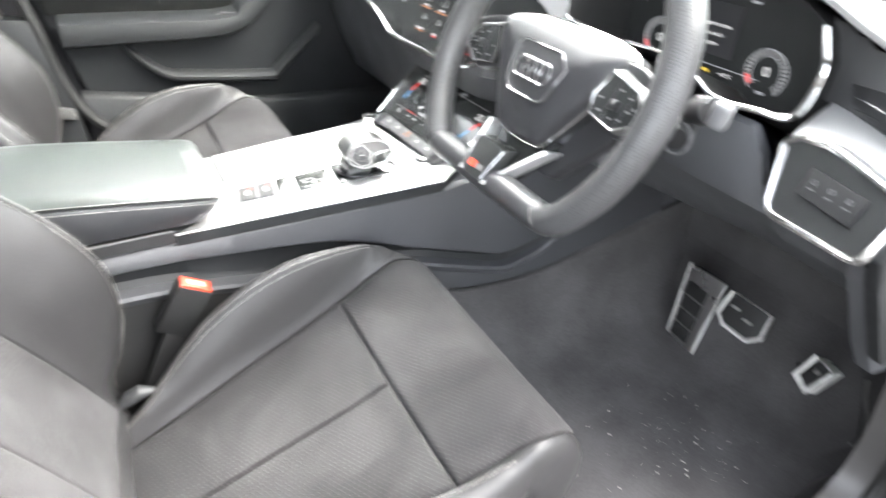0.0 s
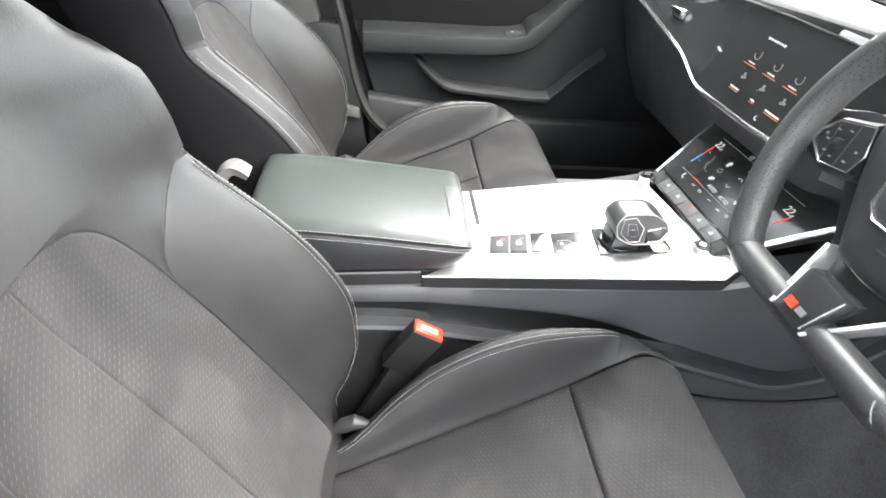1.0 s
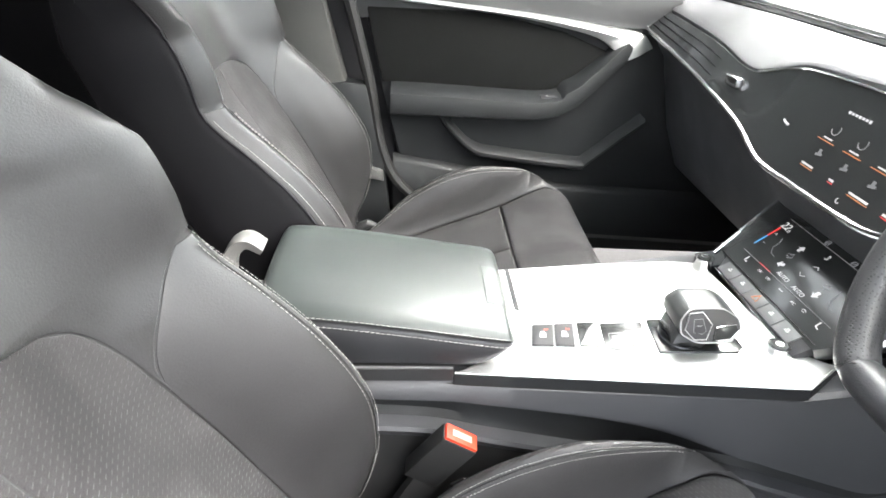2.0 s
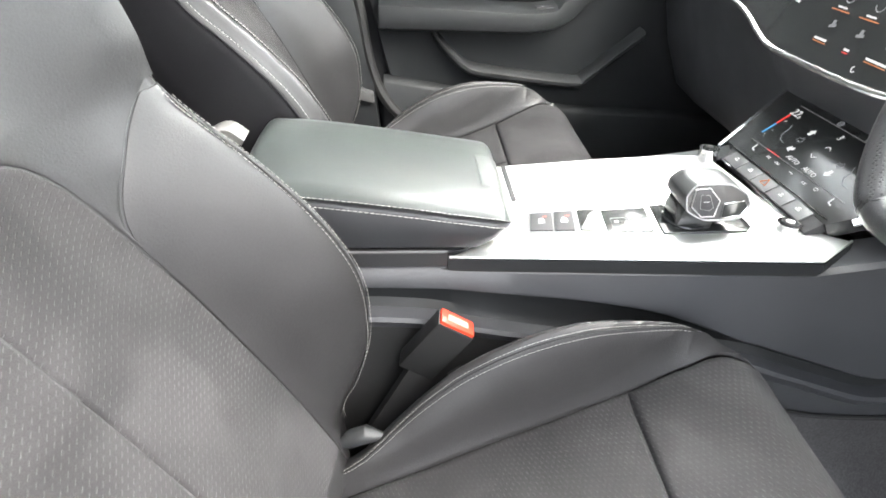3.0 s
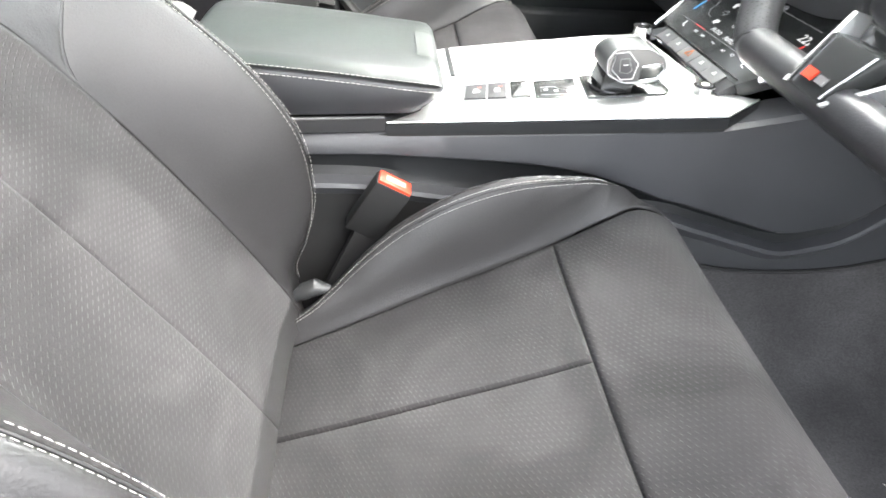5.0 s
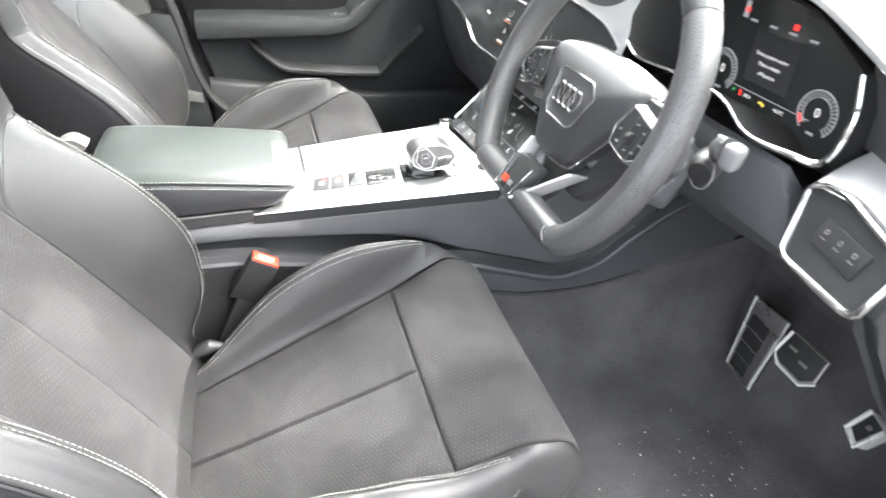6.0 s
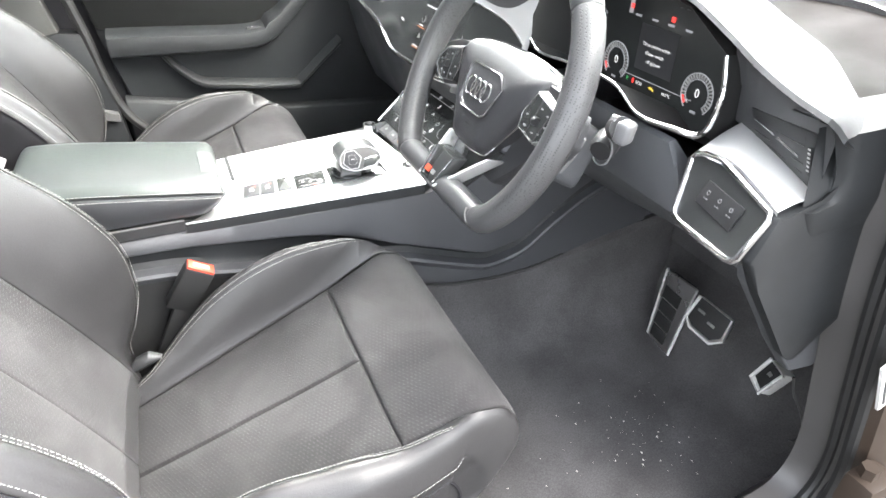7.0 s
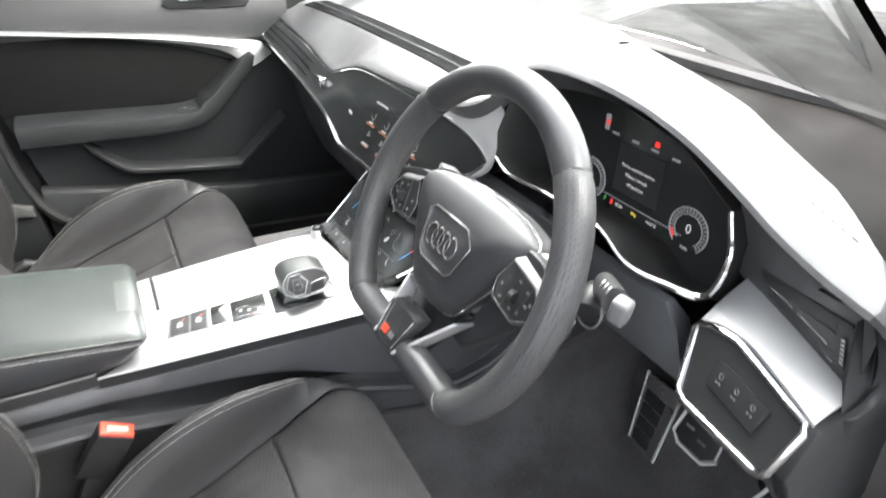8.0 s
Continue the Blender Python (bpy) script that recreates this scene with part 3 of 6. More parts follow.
for x, y, z in seal_line[84:]:
    rows.append([(x - 0.004, y - 0.034, z - 0.008), (x + 0.004, y - 0.046, z - 0.014), (x + 0.03, y - 0.053, z - 0.02), (1.25, -0.835, z - 0.05), (1.4, -0.835, z - 0.05)])
structure("body_side", sheet(rows), PAINT, "dark brown painted hinge pillar of the car body", "car body")
# Added, unseen: keeps sky light off the far side; its end shapes reflections.
structure("wall_yard", box(-14, 1.4, 3.2, 3.4, -0.34, 3.4), UNSEENWALL, "unseen dark wall added to block sky light on the far side", "wall", False)
sticker = thing("sticker", "white paper sticker with fine dark print on the body", "sticker")
part("paper", prism([(0.724, -0.812, 0.462), (0.766, -0.812, 0.382), (0.80, -0.812, 0.40), (0.758, -0.812, 0.48)], (0, 0.004, 0)), PAPER, sticker, smooth=False)
for i in range(4):
    part("print_bar", prism([(0.732 + 0.0075 * i, -0.8125, 0.458 + 0.004 * i), (0.766 + 0.0075 * i, -0.8125, 0.393 + 0.004 * i), (0.769 + 0.0075 * i, -0.8125, 0.3946 + 0.004 * i), (0.735 + 0.0075 * i, -0.8125, 0.4596 + 0.004 * i)], (0, -0.0006, 0)), INK, sticker, smooth=False)
hinge = thing("door_hinge", "brown painted steel door hinge with bolt", "door hinge")
part("bracket", box(0.80, 0.86, -0.845, -0.803, 0.185, 0.245, 0.01), PAINT, hinge)
part("bolt", tube([(0.82, -0.82, 0.245), (0.82, -0.82, 0.262)], 0.012, 6), PAINT, hinge)

# bonnet and windscreen
rows = []
for x in np.linspace(0.78, 2.45, 60):
    q = max(0.0, (x - 1.10) / 1.4)
    rows.append([(x, y, min(0.726, 0.69 + 0.12 * (x - 0.78)) - 0.03 * q**3 - 0.03 * (abs(y) / 0.93) ** 4 + 0.005 * math.exp(-((y + 0.60 - 1.63 * (x - 0.97)) / 0.07) ** 2) + 0.005 * math.exp(-((y + 0.60 - 1.63 * (x - 1.09)) / 0.07) ** 2)) for y in np.linspace(-0.93, 0.93, 110)])
hood = sheet(rows)
bmesh.ops.recalc_face_normals(hood, faces=hood.faces)
bmesh.ops.solidify(hood, geom=hood.faces[:], thickness=0.03)
structure("bonnet", hood, HOOD, "grey brown painted bonnet beyond the windscreen", "bonnet")
rows = []
base = spline([(0.69, -0.745, 0.77), (0.715, -0.695, 0.77), (0.757, -0.635, 0.77), (0.813, -0.57, 0.77), (0.905, -0.43, 0.77), (0.975, -0.314, 0.77), (1.06, -0.071, 0.77), (1.115, 0.1, 0.77), (1.14, 0.25, 0.77), (1.12, 0.45, 0.77), (1.08, 0.6, 0.77), (1.0, 0.74, 0.77)], 60)
screen_base = spline([(0.80, -0.70, 0.76), (0.96, -0.55, 0.76), (1.08, -0.3, 0.76), (1.14, 0.0, 0.76), (1.08, 0.3, 0.76), (0.96, 0.55, 0.76), (0.80, 0.70, 0.76)], 30)
for q in np.linspace(0, 1, 10):
    rows.append([(x * (1 - q) + q * (0.22 + 0.1 * (1 - (y / 0.7) ** 2)), y * (1 - 0.16 * q), 0.76 + 0.45 * q) for x, y, z in screen_base])
slab = sheet(rows)
bmesh.ops.recalc_face_normals(slab, faces=slab.faces)
bmesh.ops.solidify(slab, geom=slab.faces[:], thickness=0.005)
pane = structure("windscreen", slab, GLASS, "clear raked windscreen", "windscreen")
pane.visible_shadow = False
for side in (-1, 1):
    wide = 0.075 if side < 0 else 0.0
    rail = spline([(0.84, side * (0.73 + wide), 0.74), (0.6, side * (0.71 + wide), 0.90), (0.38, side * (0.66 + wide), 1.07), (0.2, side * (0.61 + 0.5 * wide), 1.2), (-0.3, side * 0.6, 1.24), (-1.9, side * 0.6, 1.24)], 40)
    structure("roof_pillar", tube(rail, 0.035, 12), GREIGE, "pale cloth-covered windscreen pillar and roof rail", "roof pillar")

# ---------------------------------------------------------------- centre console
console = thing("centre_console", "dark centre console with a bright brushed metal top plate", "centre console")


def console_side(side, first, last, x0=-0.3, x1=1.0):
    """A strip of one flank: upper rail, a recess below it, a lower ledge that sweeps down to the footwell."""
    rows = []
    for x in np.linspace(x0, x1, 90):
        top = float(np.interp(x, [-0.3, 0.07, 0.45, 0.62, 1.0], [0.385, 0.388, 0.412, 0.44, 0.46]))
        ymax = float(np.interp(x, [-0.3, 0.07, 0.45, 0.60, 0.8, 1.0], [0.112, 0.116, 0.166, 0.170, 0.165, 0.16]))
        ledge = LEDGE(x)
        mid = max(min(top - 0.02, MID(x)), ledge + 0.026)
        rows.append([(x, side * (ymax - 0.05), top), (x, side * (ymax - 0.006), top - 0.001), (x, side * ymax, top - 0.006), (x, side * (ymax + 0.004), mid + 0.010), (x, side * (ymax + 0.003), mid + 0.003), (x, side * (ymax - 0.001), mid),
                     (x, side * (ymax - 0.013), mid - 0.007), (x, side * (ymax - 0.016), ledge + 0.014), (x, side * (ymax - 0.010), ledge + 0.004), (x, side * (ymax + 0.006), ledge), (x, side * (ymax + 0.009), ledge - 0.005), (x, side * (ymax + 0.003), ledge - 0.017), (x, side * ymax, 0.0)][first:last])
    return sheet(rows)


LEDGE = table([-0.3, 0.0, 0.1, 0.25, 0.41, 0.46, 0.53, 0.585, 0.63, 0.684, 0.746, 0.85, 1.0], [0.328, 0.322, 0.309, 0.297, 0.283, 0.270, 0.246, 0.229, 0.232, 0.247, 0.293, 0.35, 0.38])
MID = table([-0.3, 0.0, 0.1, 0.22, 0.30, 0.36, 0.42, 0.5, 0.59, 0.7, 1.0], [0.365, 0.360, 0.357, 0.354, 0.345, 0.328, 0.306, 0.278, 0.254, 0.275, 0.40])
for side in (-1, 1):
    part("flank", console_side(side, 0, 6), FLANK, console, "grey upper console flank")
    # The recess's own shade is put in as the darker plastic.
    part("flank_recess", console_side(side, 5, 9), DARKSHADED, console, "recess along the console, its shade put into the colour")
    part("flank_ledge", console_side(side, 8, 12), FLANK, console, "grey ledge along the console")
    part("lower_flank", console_side(side, 11, 13, 0.26, 1.0), FLANK, console, "grey lower console flank")
    # Shade between seat and console is put in by colouring this stretch black.
    part("rear_flank", console_side(side, 11, 13, -0.3, 0.26), RUBBER, console, "lower rear flank, black for the shade beside the seat")
part("tail", box(-0.34, 0.1, -0.085, 0.085, 0.1, 0.392, 0.008), PLASTIC, console)


def con_z(x):
    return 0.403 + 0.07 * (x - 0.07)


def plate(points, z0, z1, bevel=0.0):
    """A slab that lies parallel to the console's top, between two heights over it."""
    return prism([(x, y, con_z(x) + z0) for x, y in points], (0, 0, z1 - z0), bevel)


part("top_plate", plate([(0.066, -0.1125), (0.458, -0.168), (0.508, -0.134), (0.468, -0.105), (0.448, 0.104), (0.40, 0.113), (0.29, 0.113), (0.16, 0.109), (0.11, 0.106), (0.11, -0.092)], -0.016, 0.0, 0.0025), ALU, console, "brushed bright metal top plate")
part("plate_edge", tube([(0.064, -0.1130, con_z(0.06) - 0.001), (0.25, -0.1395, con_z(0.25) - 0.001), (0.458, -0.169, con_z(0.458) - 0.001), (0.510, -0.1345, con_z(0.51) - 0.001)], 0.0016, 8), ALU, console, "polished metal edge")
part("plate_side", plate([(0.063, -0.1145), (0.459, -0.1705), (0.512, -0.1355), (0.508, -0.133), (0.456, -0.165), (0.065, -0.110)], -0.0165, -0.0035), DARKSHADED, console, "dark side of the top plate")
part("under_gap", plate([(0.05, -0.112), (0.46, -0.166), (0.46, -0.1), (0.05, -0.08)], -0.023, -0.017), RUBBER, console)
part("tray_slot", plate([(0.152, 0.108), (0.158, 0.108), (0.158, 0.004), (0.152, 0.004)], -0.001, 0.0012), VENT, console, "narrow dark slot of the sliding cover")
part("tray_cover", plate([(0.160, 0.106), (0.395, 0.108), (0.40, -0.02), (0.162, -0.02)], -0.001, 0.0022, 0.0008), ALU, console, "sliding bright metal tray cover")
part("armrest_slot", box(-0.33, 0.062, -0.114, -0.104, 0.390, 0.4065), VENT, console)
part("slot_line", box(-0.33, 0.062, -0.1125, -0.1095, 0.4066, 0.4078), SATIN, console, "thin grey line under the armrest")
ARM_SEAM = table([-0.175, -0.10, 0.0, 0.08, 0.14], [0.4745, 0.471, 0.459, 0.4475, 0.4395])


def arm_ring(u, first, last):
    """One slice of the armrest, from rear (0) to front (1); the nose leans forward over its base."""
    ring = []
    for y, z, front in ((-0.1045, 0.4085, 0.096), (-0.1085, 0.4115, 0.106), (-0.1105, 0.425, 0.124), (-0.1115, -0.0052, 0.1325), (-0.1095, -0.0015, 0.1335), (-0.1055, -0.0002, 0.1335), (-0.1075, 0.0035, 0.1345), (-0.101, 0.0085, 0.133), (-0.085, 0.0115, 0.132), (-0.045, 0.0145, 0.131), (0.0, 0.0155, 0.131)):
        x = -0.165 + (front + 0.165) * u
        e = min(x + 0.165, front - x)
        seam_z = ARM_SEAM(x)
        h = z if z > 0.1 else seam_z + z - (0.009 * math.exp(-e / 0.0045) if z > 0.001 else 0.0)
        ring.append((x, y * (1 - 0.10 * math.exp(-e / 0.005)), h))
    ring = ring[first:last]
    if last == 11:
        return ring + [(x, -y, z) for x, y, z in ring[-2::-1]]
    return ring


arm_us = np.r_[0.0, 0.006, 0.016, 0.03, np.linspace(0.05, 0.93, 26), 0.955, 0.972, 0.984, 0.993, 1.0]
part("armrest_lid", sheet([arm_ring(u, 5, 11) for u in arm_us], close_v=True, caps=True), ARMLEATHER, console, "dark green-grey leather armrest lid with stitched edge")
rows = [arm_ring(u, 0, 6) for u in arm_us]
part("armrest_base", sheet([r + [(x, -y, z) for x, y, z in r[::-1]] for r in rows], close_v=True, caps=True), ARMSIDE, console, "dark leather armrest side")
for k, dz in ((6, 0.0006), (3, 0.0008)):
    line = [np.array(arm_ring(u, 0, 11)[k]) + (0, -0.0009, dz) for u in np.linspace(0.02, 0.985, 90)]
    part("stitching", stitches(line, 0.0040, 0.0020, 0.00042), THREAD, console, "pale stitching")
rows = [[(x, y, ARM_SEAM(x) + lift + 0.0155 - 0.5 * y * y - 0.009 * math.exp(-(0.1322 - x) / 0.0045)) for y in np.linspace(0.034, -0.05, 10)] for x, lift in ((0.104, -0.002), (0.1045, 0.0012), (0.112, 0.0014), (0.12, 0.0014), (0.125, 0.0014), (0.1295, 0.0014), (0.1318, 0.001))]
part("lid_tab", sheet(rows), SILVERTAB, console, "smooth pale grip tab on the lid front")
hoop = spline([(-0.236, 0.42), (-0.230, 0.456), (-0.217, 0.479), (-0.202, 0.485), (-0.184, 0.474)], 24)
rows = []
for i, (x, z) in enumerate(hoop):
    dx, dz = hoop[min(i + 1, 23)] - hoop[max(i - 1, 0)]
    n = np.array((-dz, dx)) / math.hypot(dx, dz)
    w = 0.009 - 0.004 * max(0, i - 14) / 9
    rows.append([(x + n[0] * a, y, z + n[1] * a) for a, y in ((-w, 0.036), (-w, 0.064), (w * 0.8, 0.066), (w, 0.060), (w, 0.038), (w * 0.8, 0.033))])
part("tail_hoop", sheet(rows, close_v=True, caps=True), PALE, console, "pale grey curved end trim")

# keys on the plate
part("key_frame", plate([(0.157, -0.0765), (0.218, -0.0815), (0.2245, -0.0295), (0.166, -0.0295)], -0.001, 0.0008), SATIN, console, "thin grey frame round the keys")
for x0, x1, y0, y1 in ((0.162, 0.1885, -0.0725, -0.033), (0.191, 0.214, -0.0755, -0.0325)):
    key = part("key", plate([(x0, y0), (x1, y0 - 0.003), (x1 + 0.007, y1), (x0 + 0.007, y1)], -0.001, 0.0024, 0.0008), KEY, console, "dark grey push key")
    cx, cy = (x0 + x1) / 2 + 0.003, (y0 + y1) / 2
    part("key_mark", plate([(cx - 0.004, cy - 0.006), (cx + 0.004, cy - 0.0065), (cx + 0.005, cy + 0.001), (cx - 0.003, cy + 0.001)], 0.0024, 0.0028), MARK, key)
    part("key_mark", plate([(cx - 0.002, cy + 0.003), (cx + 0.004, cy + 0.003), (cx + 0.004, cy + 0.005), (cx - 0.002, cy + 0.005)], 0.0024, 0.0028), MARK, key)
    part("key_lamp", plate([(cx + 0.004, cy + 0.008), (cx + 0.009, cy + 0.008), (cx + 0.009, cy + 0.010), (cx + 0.004, cy + 0.010)], 0.0024, 0.0028), RED, key)
# brake rocker: two facets that meet in a slanting edge
rocker = part("rocker_key", plate([(0.2205, -0.0775), (0.2450, -0.0800), (0.2525, -0.0310), (0.2265, -0.0310)], -0.001, 0.0018, 0.0006), BLACKGLASS, console, "gloss black rocker key")
part("rocker_facet", prism([(0.2215, -0.0765, con_z(0.22) + 0.0017), (0.2440, -0.0790, con_z(0.24) + 0.0017), (0.2370, -0.0500, con_z(0.24) + 0.0062)], (0, 0, -0.001)), BLACKGLASS, rocker, smooth=False)
part("rocker_facet", prism([(0.2440, -0.0790, con_z(0.24) + 0.0017), (0.2510, -0.0325, con_z(0.25) + 0.0017), (0.2370, -0.0500, con_z(0.24) + 0.0062)], (0, 0, -0.001)), SATIN, rocker, smooth=False)
touch = part("touch_pad", plate([(0.2505, -0.0860), (0.3035, -0.0905), (0.3100, -0.0350), (0.2560, -0.0350)], -0.001, 0.0016, 0.0006), BLACKGLASS, console, "smooth dark touch field")
touch_line = [(x, y, con_z(x) + 0.0019) for x, y in ((0.2585, -0.079), (0.2975, -0.0825), (0.2995, -0.070), (0.284, -0.066), (0.278, -0.057), (0.2615, -0.057))]
part("field_mark", tube(touch_line, 0.0004, 5, closed=True), MARK, touch)
for mx, my in ((0.264, -0.067), (0.276, -0.072), (0.291, -0.076)):
    part("field_mark", plate([(mx, my), (mx + 0.005, my - 0.0005), (mx + 0.0055, my + 0.0045), (mx + 0.0005, my + 0.005)], 0.0016, 0.0020), MARK, touch)
part("field_lamp", plate([(0.283, -0.083), (0.289, -0.0835), (0.289, -0.0815), (0.283, -0.081)], 0.0016, 0.0020), RED, touch)
part("plate_seam", tube([(0.394, 0.105, con_z(0.394) + 0.0001), (0.398, 0.063, con_z(0.398) + 0.0001)], 0.0006, 5), VENT, console)
part("plate_seam", tube([(0.416, -0.095, con_z(0.416) + 0.0001), (0.433, -0.138, con_z(0.433) + 0.0001)], 0.0006, 5), VENT, console)
for cx, cy, name in ((0.444, 0.092, "volume_knob"), (0.456, -0.101, "start_button")):
    tall = 0.017 if cy > 0 else 0.007
    knob = part(name, tube([(cx, cy, con_z(cx) - 0.004), (cx, cy, con_z(cx) + tall)], 0.0135, 24), CHROME, console, "round bright metal knob")
    part("knob_cap", tube([(cx, cy, con_z(cx) + tall - 0.002), (cx, cy, con_z(cx) + tall + 0.0015)], 0.0095, 20), BLACKGLASS if cy > 0 else KEY, knob)
    part("knob_dot", tube([(cx, cy, con_z(cx) + tall), (cx, cy, con_z(cx) + tall + 0.0022)], 0.005, 14), KEY if cy > 0 else ALU, knob)

seam = spline([(0.36, -0.172, 0.225), (0.452, -0.1725, 0.214), (0.526, -0.174, 0.198), (0.618, -0.174, 0.19), (0.699, -0.171, 0.19), (0.783, -0.169, 0.203)], 40)
part("carpet_seam", tube(seam, 0.0025, 6), RUBBER, console, "dark seam above the tunnel carpet")

rows = []
for x in np.linspace(0.3, 1.08, 40):
    z = float(np.interp(x, [0.3, 0.36, 0.452, 0.526, 0.618, 0.699, 0.783, 1.08], [0.232, 0.225, 0.214, 0.198, 0.19, 0.19, 0.203, 0.25]))
    rows.append([(x, y, h) for y, h in spline([(-0.150, z - 0.001), (-0.1745, z - 0.004), (-0.182, 0.65 * z), (-0.203, 0.085), (-0.240, 0.044), (-0.30, 0.024), (-0.38, 0.0135), (-0.46, 0.006)], 30)])
structure("tunnel_carpet", sheet(rows), CARPET, "dark carpet on the side of the centre tunnel", "carpet")

# ---------------------------------------------------------------- gear selector
shifter = thing("gear_selector", "leather gear selector with a metal framed front on the console", "gear selector")
part("base", plate([(0.3125, -0.0975), (0.406, -0.1045), (0.4145, -0.096), (0.4135, -0.040), (0.405, -0.033), (0.3175, -0.033)], -0.001, 0.003, 0.001), BLACKGLASS, shifter, "gloss black base plate")
part("neck", prism([(0.326, -0.092, 0.421), (0.366, -0.096, 0.423), (0.366, -0.045, 0.423), (0.326, -0.045, 0.421)], (0.006, 0, 0.030), 0.005), BLACKGLASS, shifter, "gloss black neck")
part("neck_ring", tube([(0.346 + 0.024 * math.cos(a), -0.070 + 0.028 * math.sin(a), 0.4275) for a in np.linspace(0, 2 * math.pi, 28, endpoint=False)], 0.002, 6, closed=True), BLACKGLASS, shifter)
outline = [(0.3275, 0.4525), (0.3285, 0.4665), (0.341, 0.4775), (0.384, 0.4780), (0.4015, 0.4685), (0.4040, 0.4585), (0.391, 0.4455), (0.348, 0.4440)]
for cut in (0.14, 0.25):
    outline = [(p[0] + q * (r[0] - p[0]), p[1] + q * (r[1] - p[1])) for p, r in zip(outline, outline[1:] + outline[:1]) for q in (cut, 1 - cut)]


def lever_face(x, z, k=1.0, out=0.0):
    """A place on the sloping front of the lever; k shrinks towards its middle."""
    px, pz = 0.366 + k * (x - 0.366), 0.460 + k * (z - 0.460)
    return (px, -0.0835 - 0.74 * (0.478 - pz) - 0.8 * out, pz + 0.6 * out)


rows = []
for y, k in ((-0.0345, 0.62), (-0.0360, 0.84), (-0.0410, 0.97), (-0.0500, 1.0), (-0.0600, 1.0), (-0.0720, 1.0)):
    rows.append([(0.366 + k * (x - 0.366), y - (0.3 * (0.478 - z) if y < -0.055 else 0.0), 0.462 + k * (z - 0.462)) for x, z in outline])
rows.append([lever_face(x, z, 0.995) for x, z in outline])
part("grip", sheet(rows, close_v=True, caps=True), GRIPLEATHER, shifter, "black leather grip")
part("front_frame", tube([lever_face(x, z, 0.97, 0.0005) for x, z in outline], 0.0010, 8, closed=True), SILVER, shifter, "bright metal frame")
part("side_face", prism([lever_face(x, z, 0.95, -0.001) for x, z in outline], (0, -0.0014, 0.0014)), VENT, shifter, "grey front face")
hexa_button = [(0.3335, 0.4570), (0.3400, 0.4720), (0.3560, 0.4735), (0.3665, 0.4620), (0.3585, 0.4480), (0.3440, 0.4475)]
part("park_button", prism([lever_face(x, z, 1.0, 0.0002) for x, z in hexa_button], (0, -0.0022, 0.0022), 0.0008), KEY, shifter, "black park button")
part("button_frame", tube([lever_face(x, z, 1.0, 0.0026) for x, z in hexa_button], 0.0009, 6, closed=True), SILVER, shifter, "bright metal button frame")
mid_y = lever_face(0.350, 0.4605, 1.0, 0.0036)
part("button_mark", prism([(mid_y[0] + dx, mid_y[1] - 0.7 * dz, mid_y[2] + 0.7 * dz) for dx, dz in ((-0.003, -0.003), (0.003, -0.003), (0.003, 0.003), (-0.003, 0.003))], (0, -0.0004, 0.0004)), LIGHT_WHITE, shifter, smooth=False)
part("button_line", tube([lever_face(x, z, 1.0, 0.0031) for x, z in ((0.343, 0.4545), (0.345, 0.4668), (0.3555, 0.4672), (0.3585, 0.4560), (0.3535, 0.4530))], 0.0005, 5, closed=True), SATIN, shifter)
wedge = [(0.3665, 0.4470), (0.3720, 0.4595), (0.3960, 0.4625), (0.3990, 0.4570), (0.3890, 0.4485)]
part("release_key", prism([lever_face(x, z, 1.0, 0.0004) for x, z in wedge], (0, -0.0012, 0.0012), 0.0005), BLACKGLASS, shifter, "gloss black release key")
part("wedge_frame", tube([lever_face(x, z, 1.0, 0.0018) for x, z in wedge], 0.0008, 6, closed=True), CHROME, shifter, "bright metal wedge frame")

# ---------------------------------------------------------------- seat belt buckle
buckle = thing("belt_buckle", "black seat belt buckle with a red release button beside the seat", "belt buckle")
rows = []
for q in np.linspace(0, 1, 12):
    x, z = -0.020 + 0.072 * q, 0.165 + 0.135 * q
    w = 0.013 + 0.004 * q
    rows.append([(x - w, -0.158, z + 0.4 * w), (x + w, -0.158, z - 0.4 * w), (x + w, -0.144, z - 0.4 * w), (x - w, -0.144, z + 0.4 * w)])
part("stalk", sheet(rows, close_v=True, caps=True), RUBBER, buckle)
tilt = pose(0.046, -0.1525, 0.302, 8, 31, 0)
part("housing", moved(box(-0.0235, 0.0235, -0.0125, 0.0125, -0.038, 0.049, 0.004), tilt), RUBBER, buckle, "black plastic buckle housing")
part("release_button", moved(box(-0.0215, 0.0215, -0.0105, 0.0105, 0.042, 0.0525, 0.002), tilt), RED, buckle, "red release button")
part("button_print", moved(box(-0.013, 0.013, -0.0042, 0.0042, 0.0524, 0.0531), tilt), PRINT, buckle, "pale print on the button")

# ---------------------------------------------------------------- writing and screen marks


def facing(origin, right, up):
    """A pose whose x is right, y is up and z is the way out of a flat face."""
    r, u = Vector(right).normalized(), Vector(up).normalized()
    n = r.cross(u)
    m = Matrix((r, u, n)).transposed().to_4x4()
    m.translation = origin
    return m


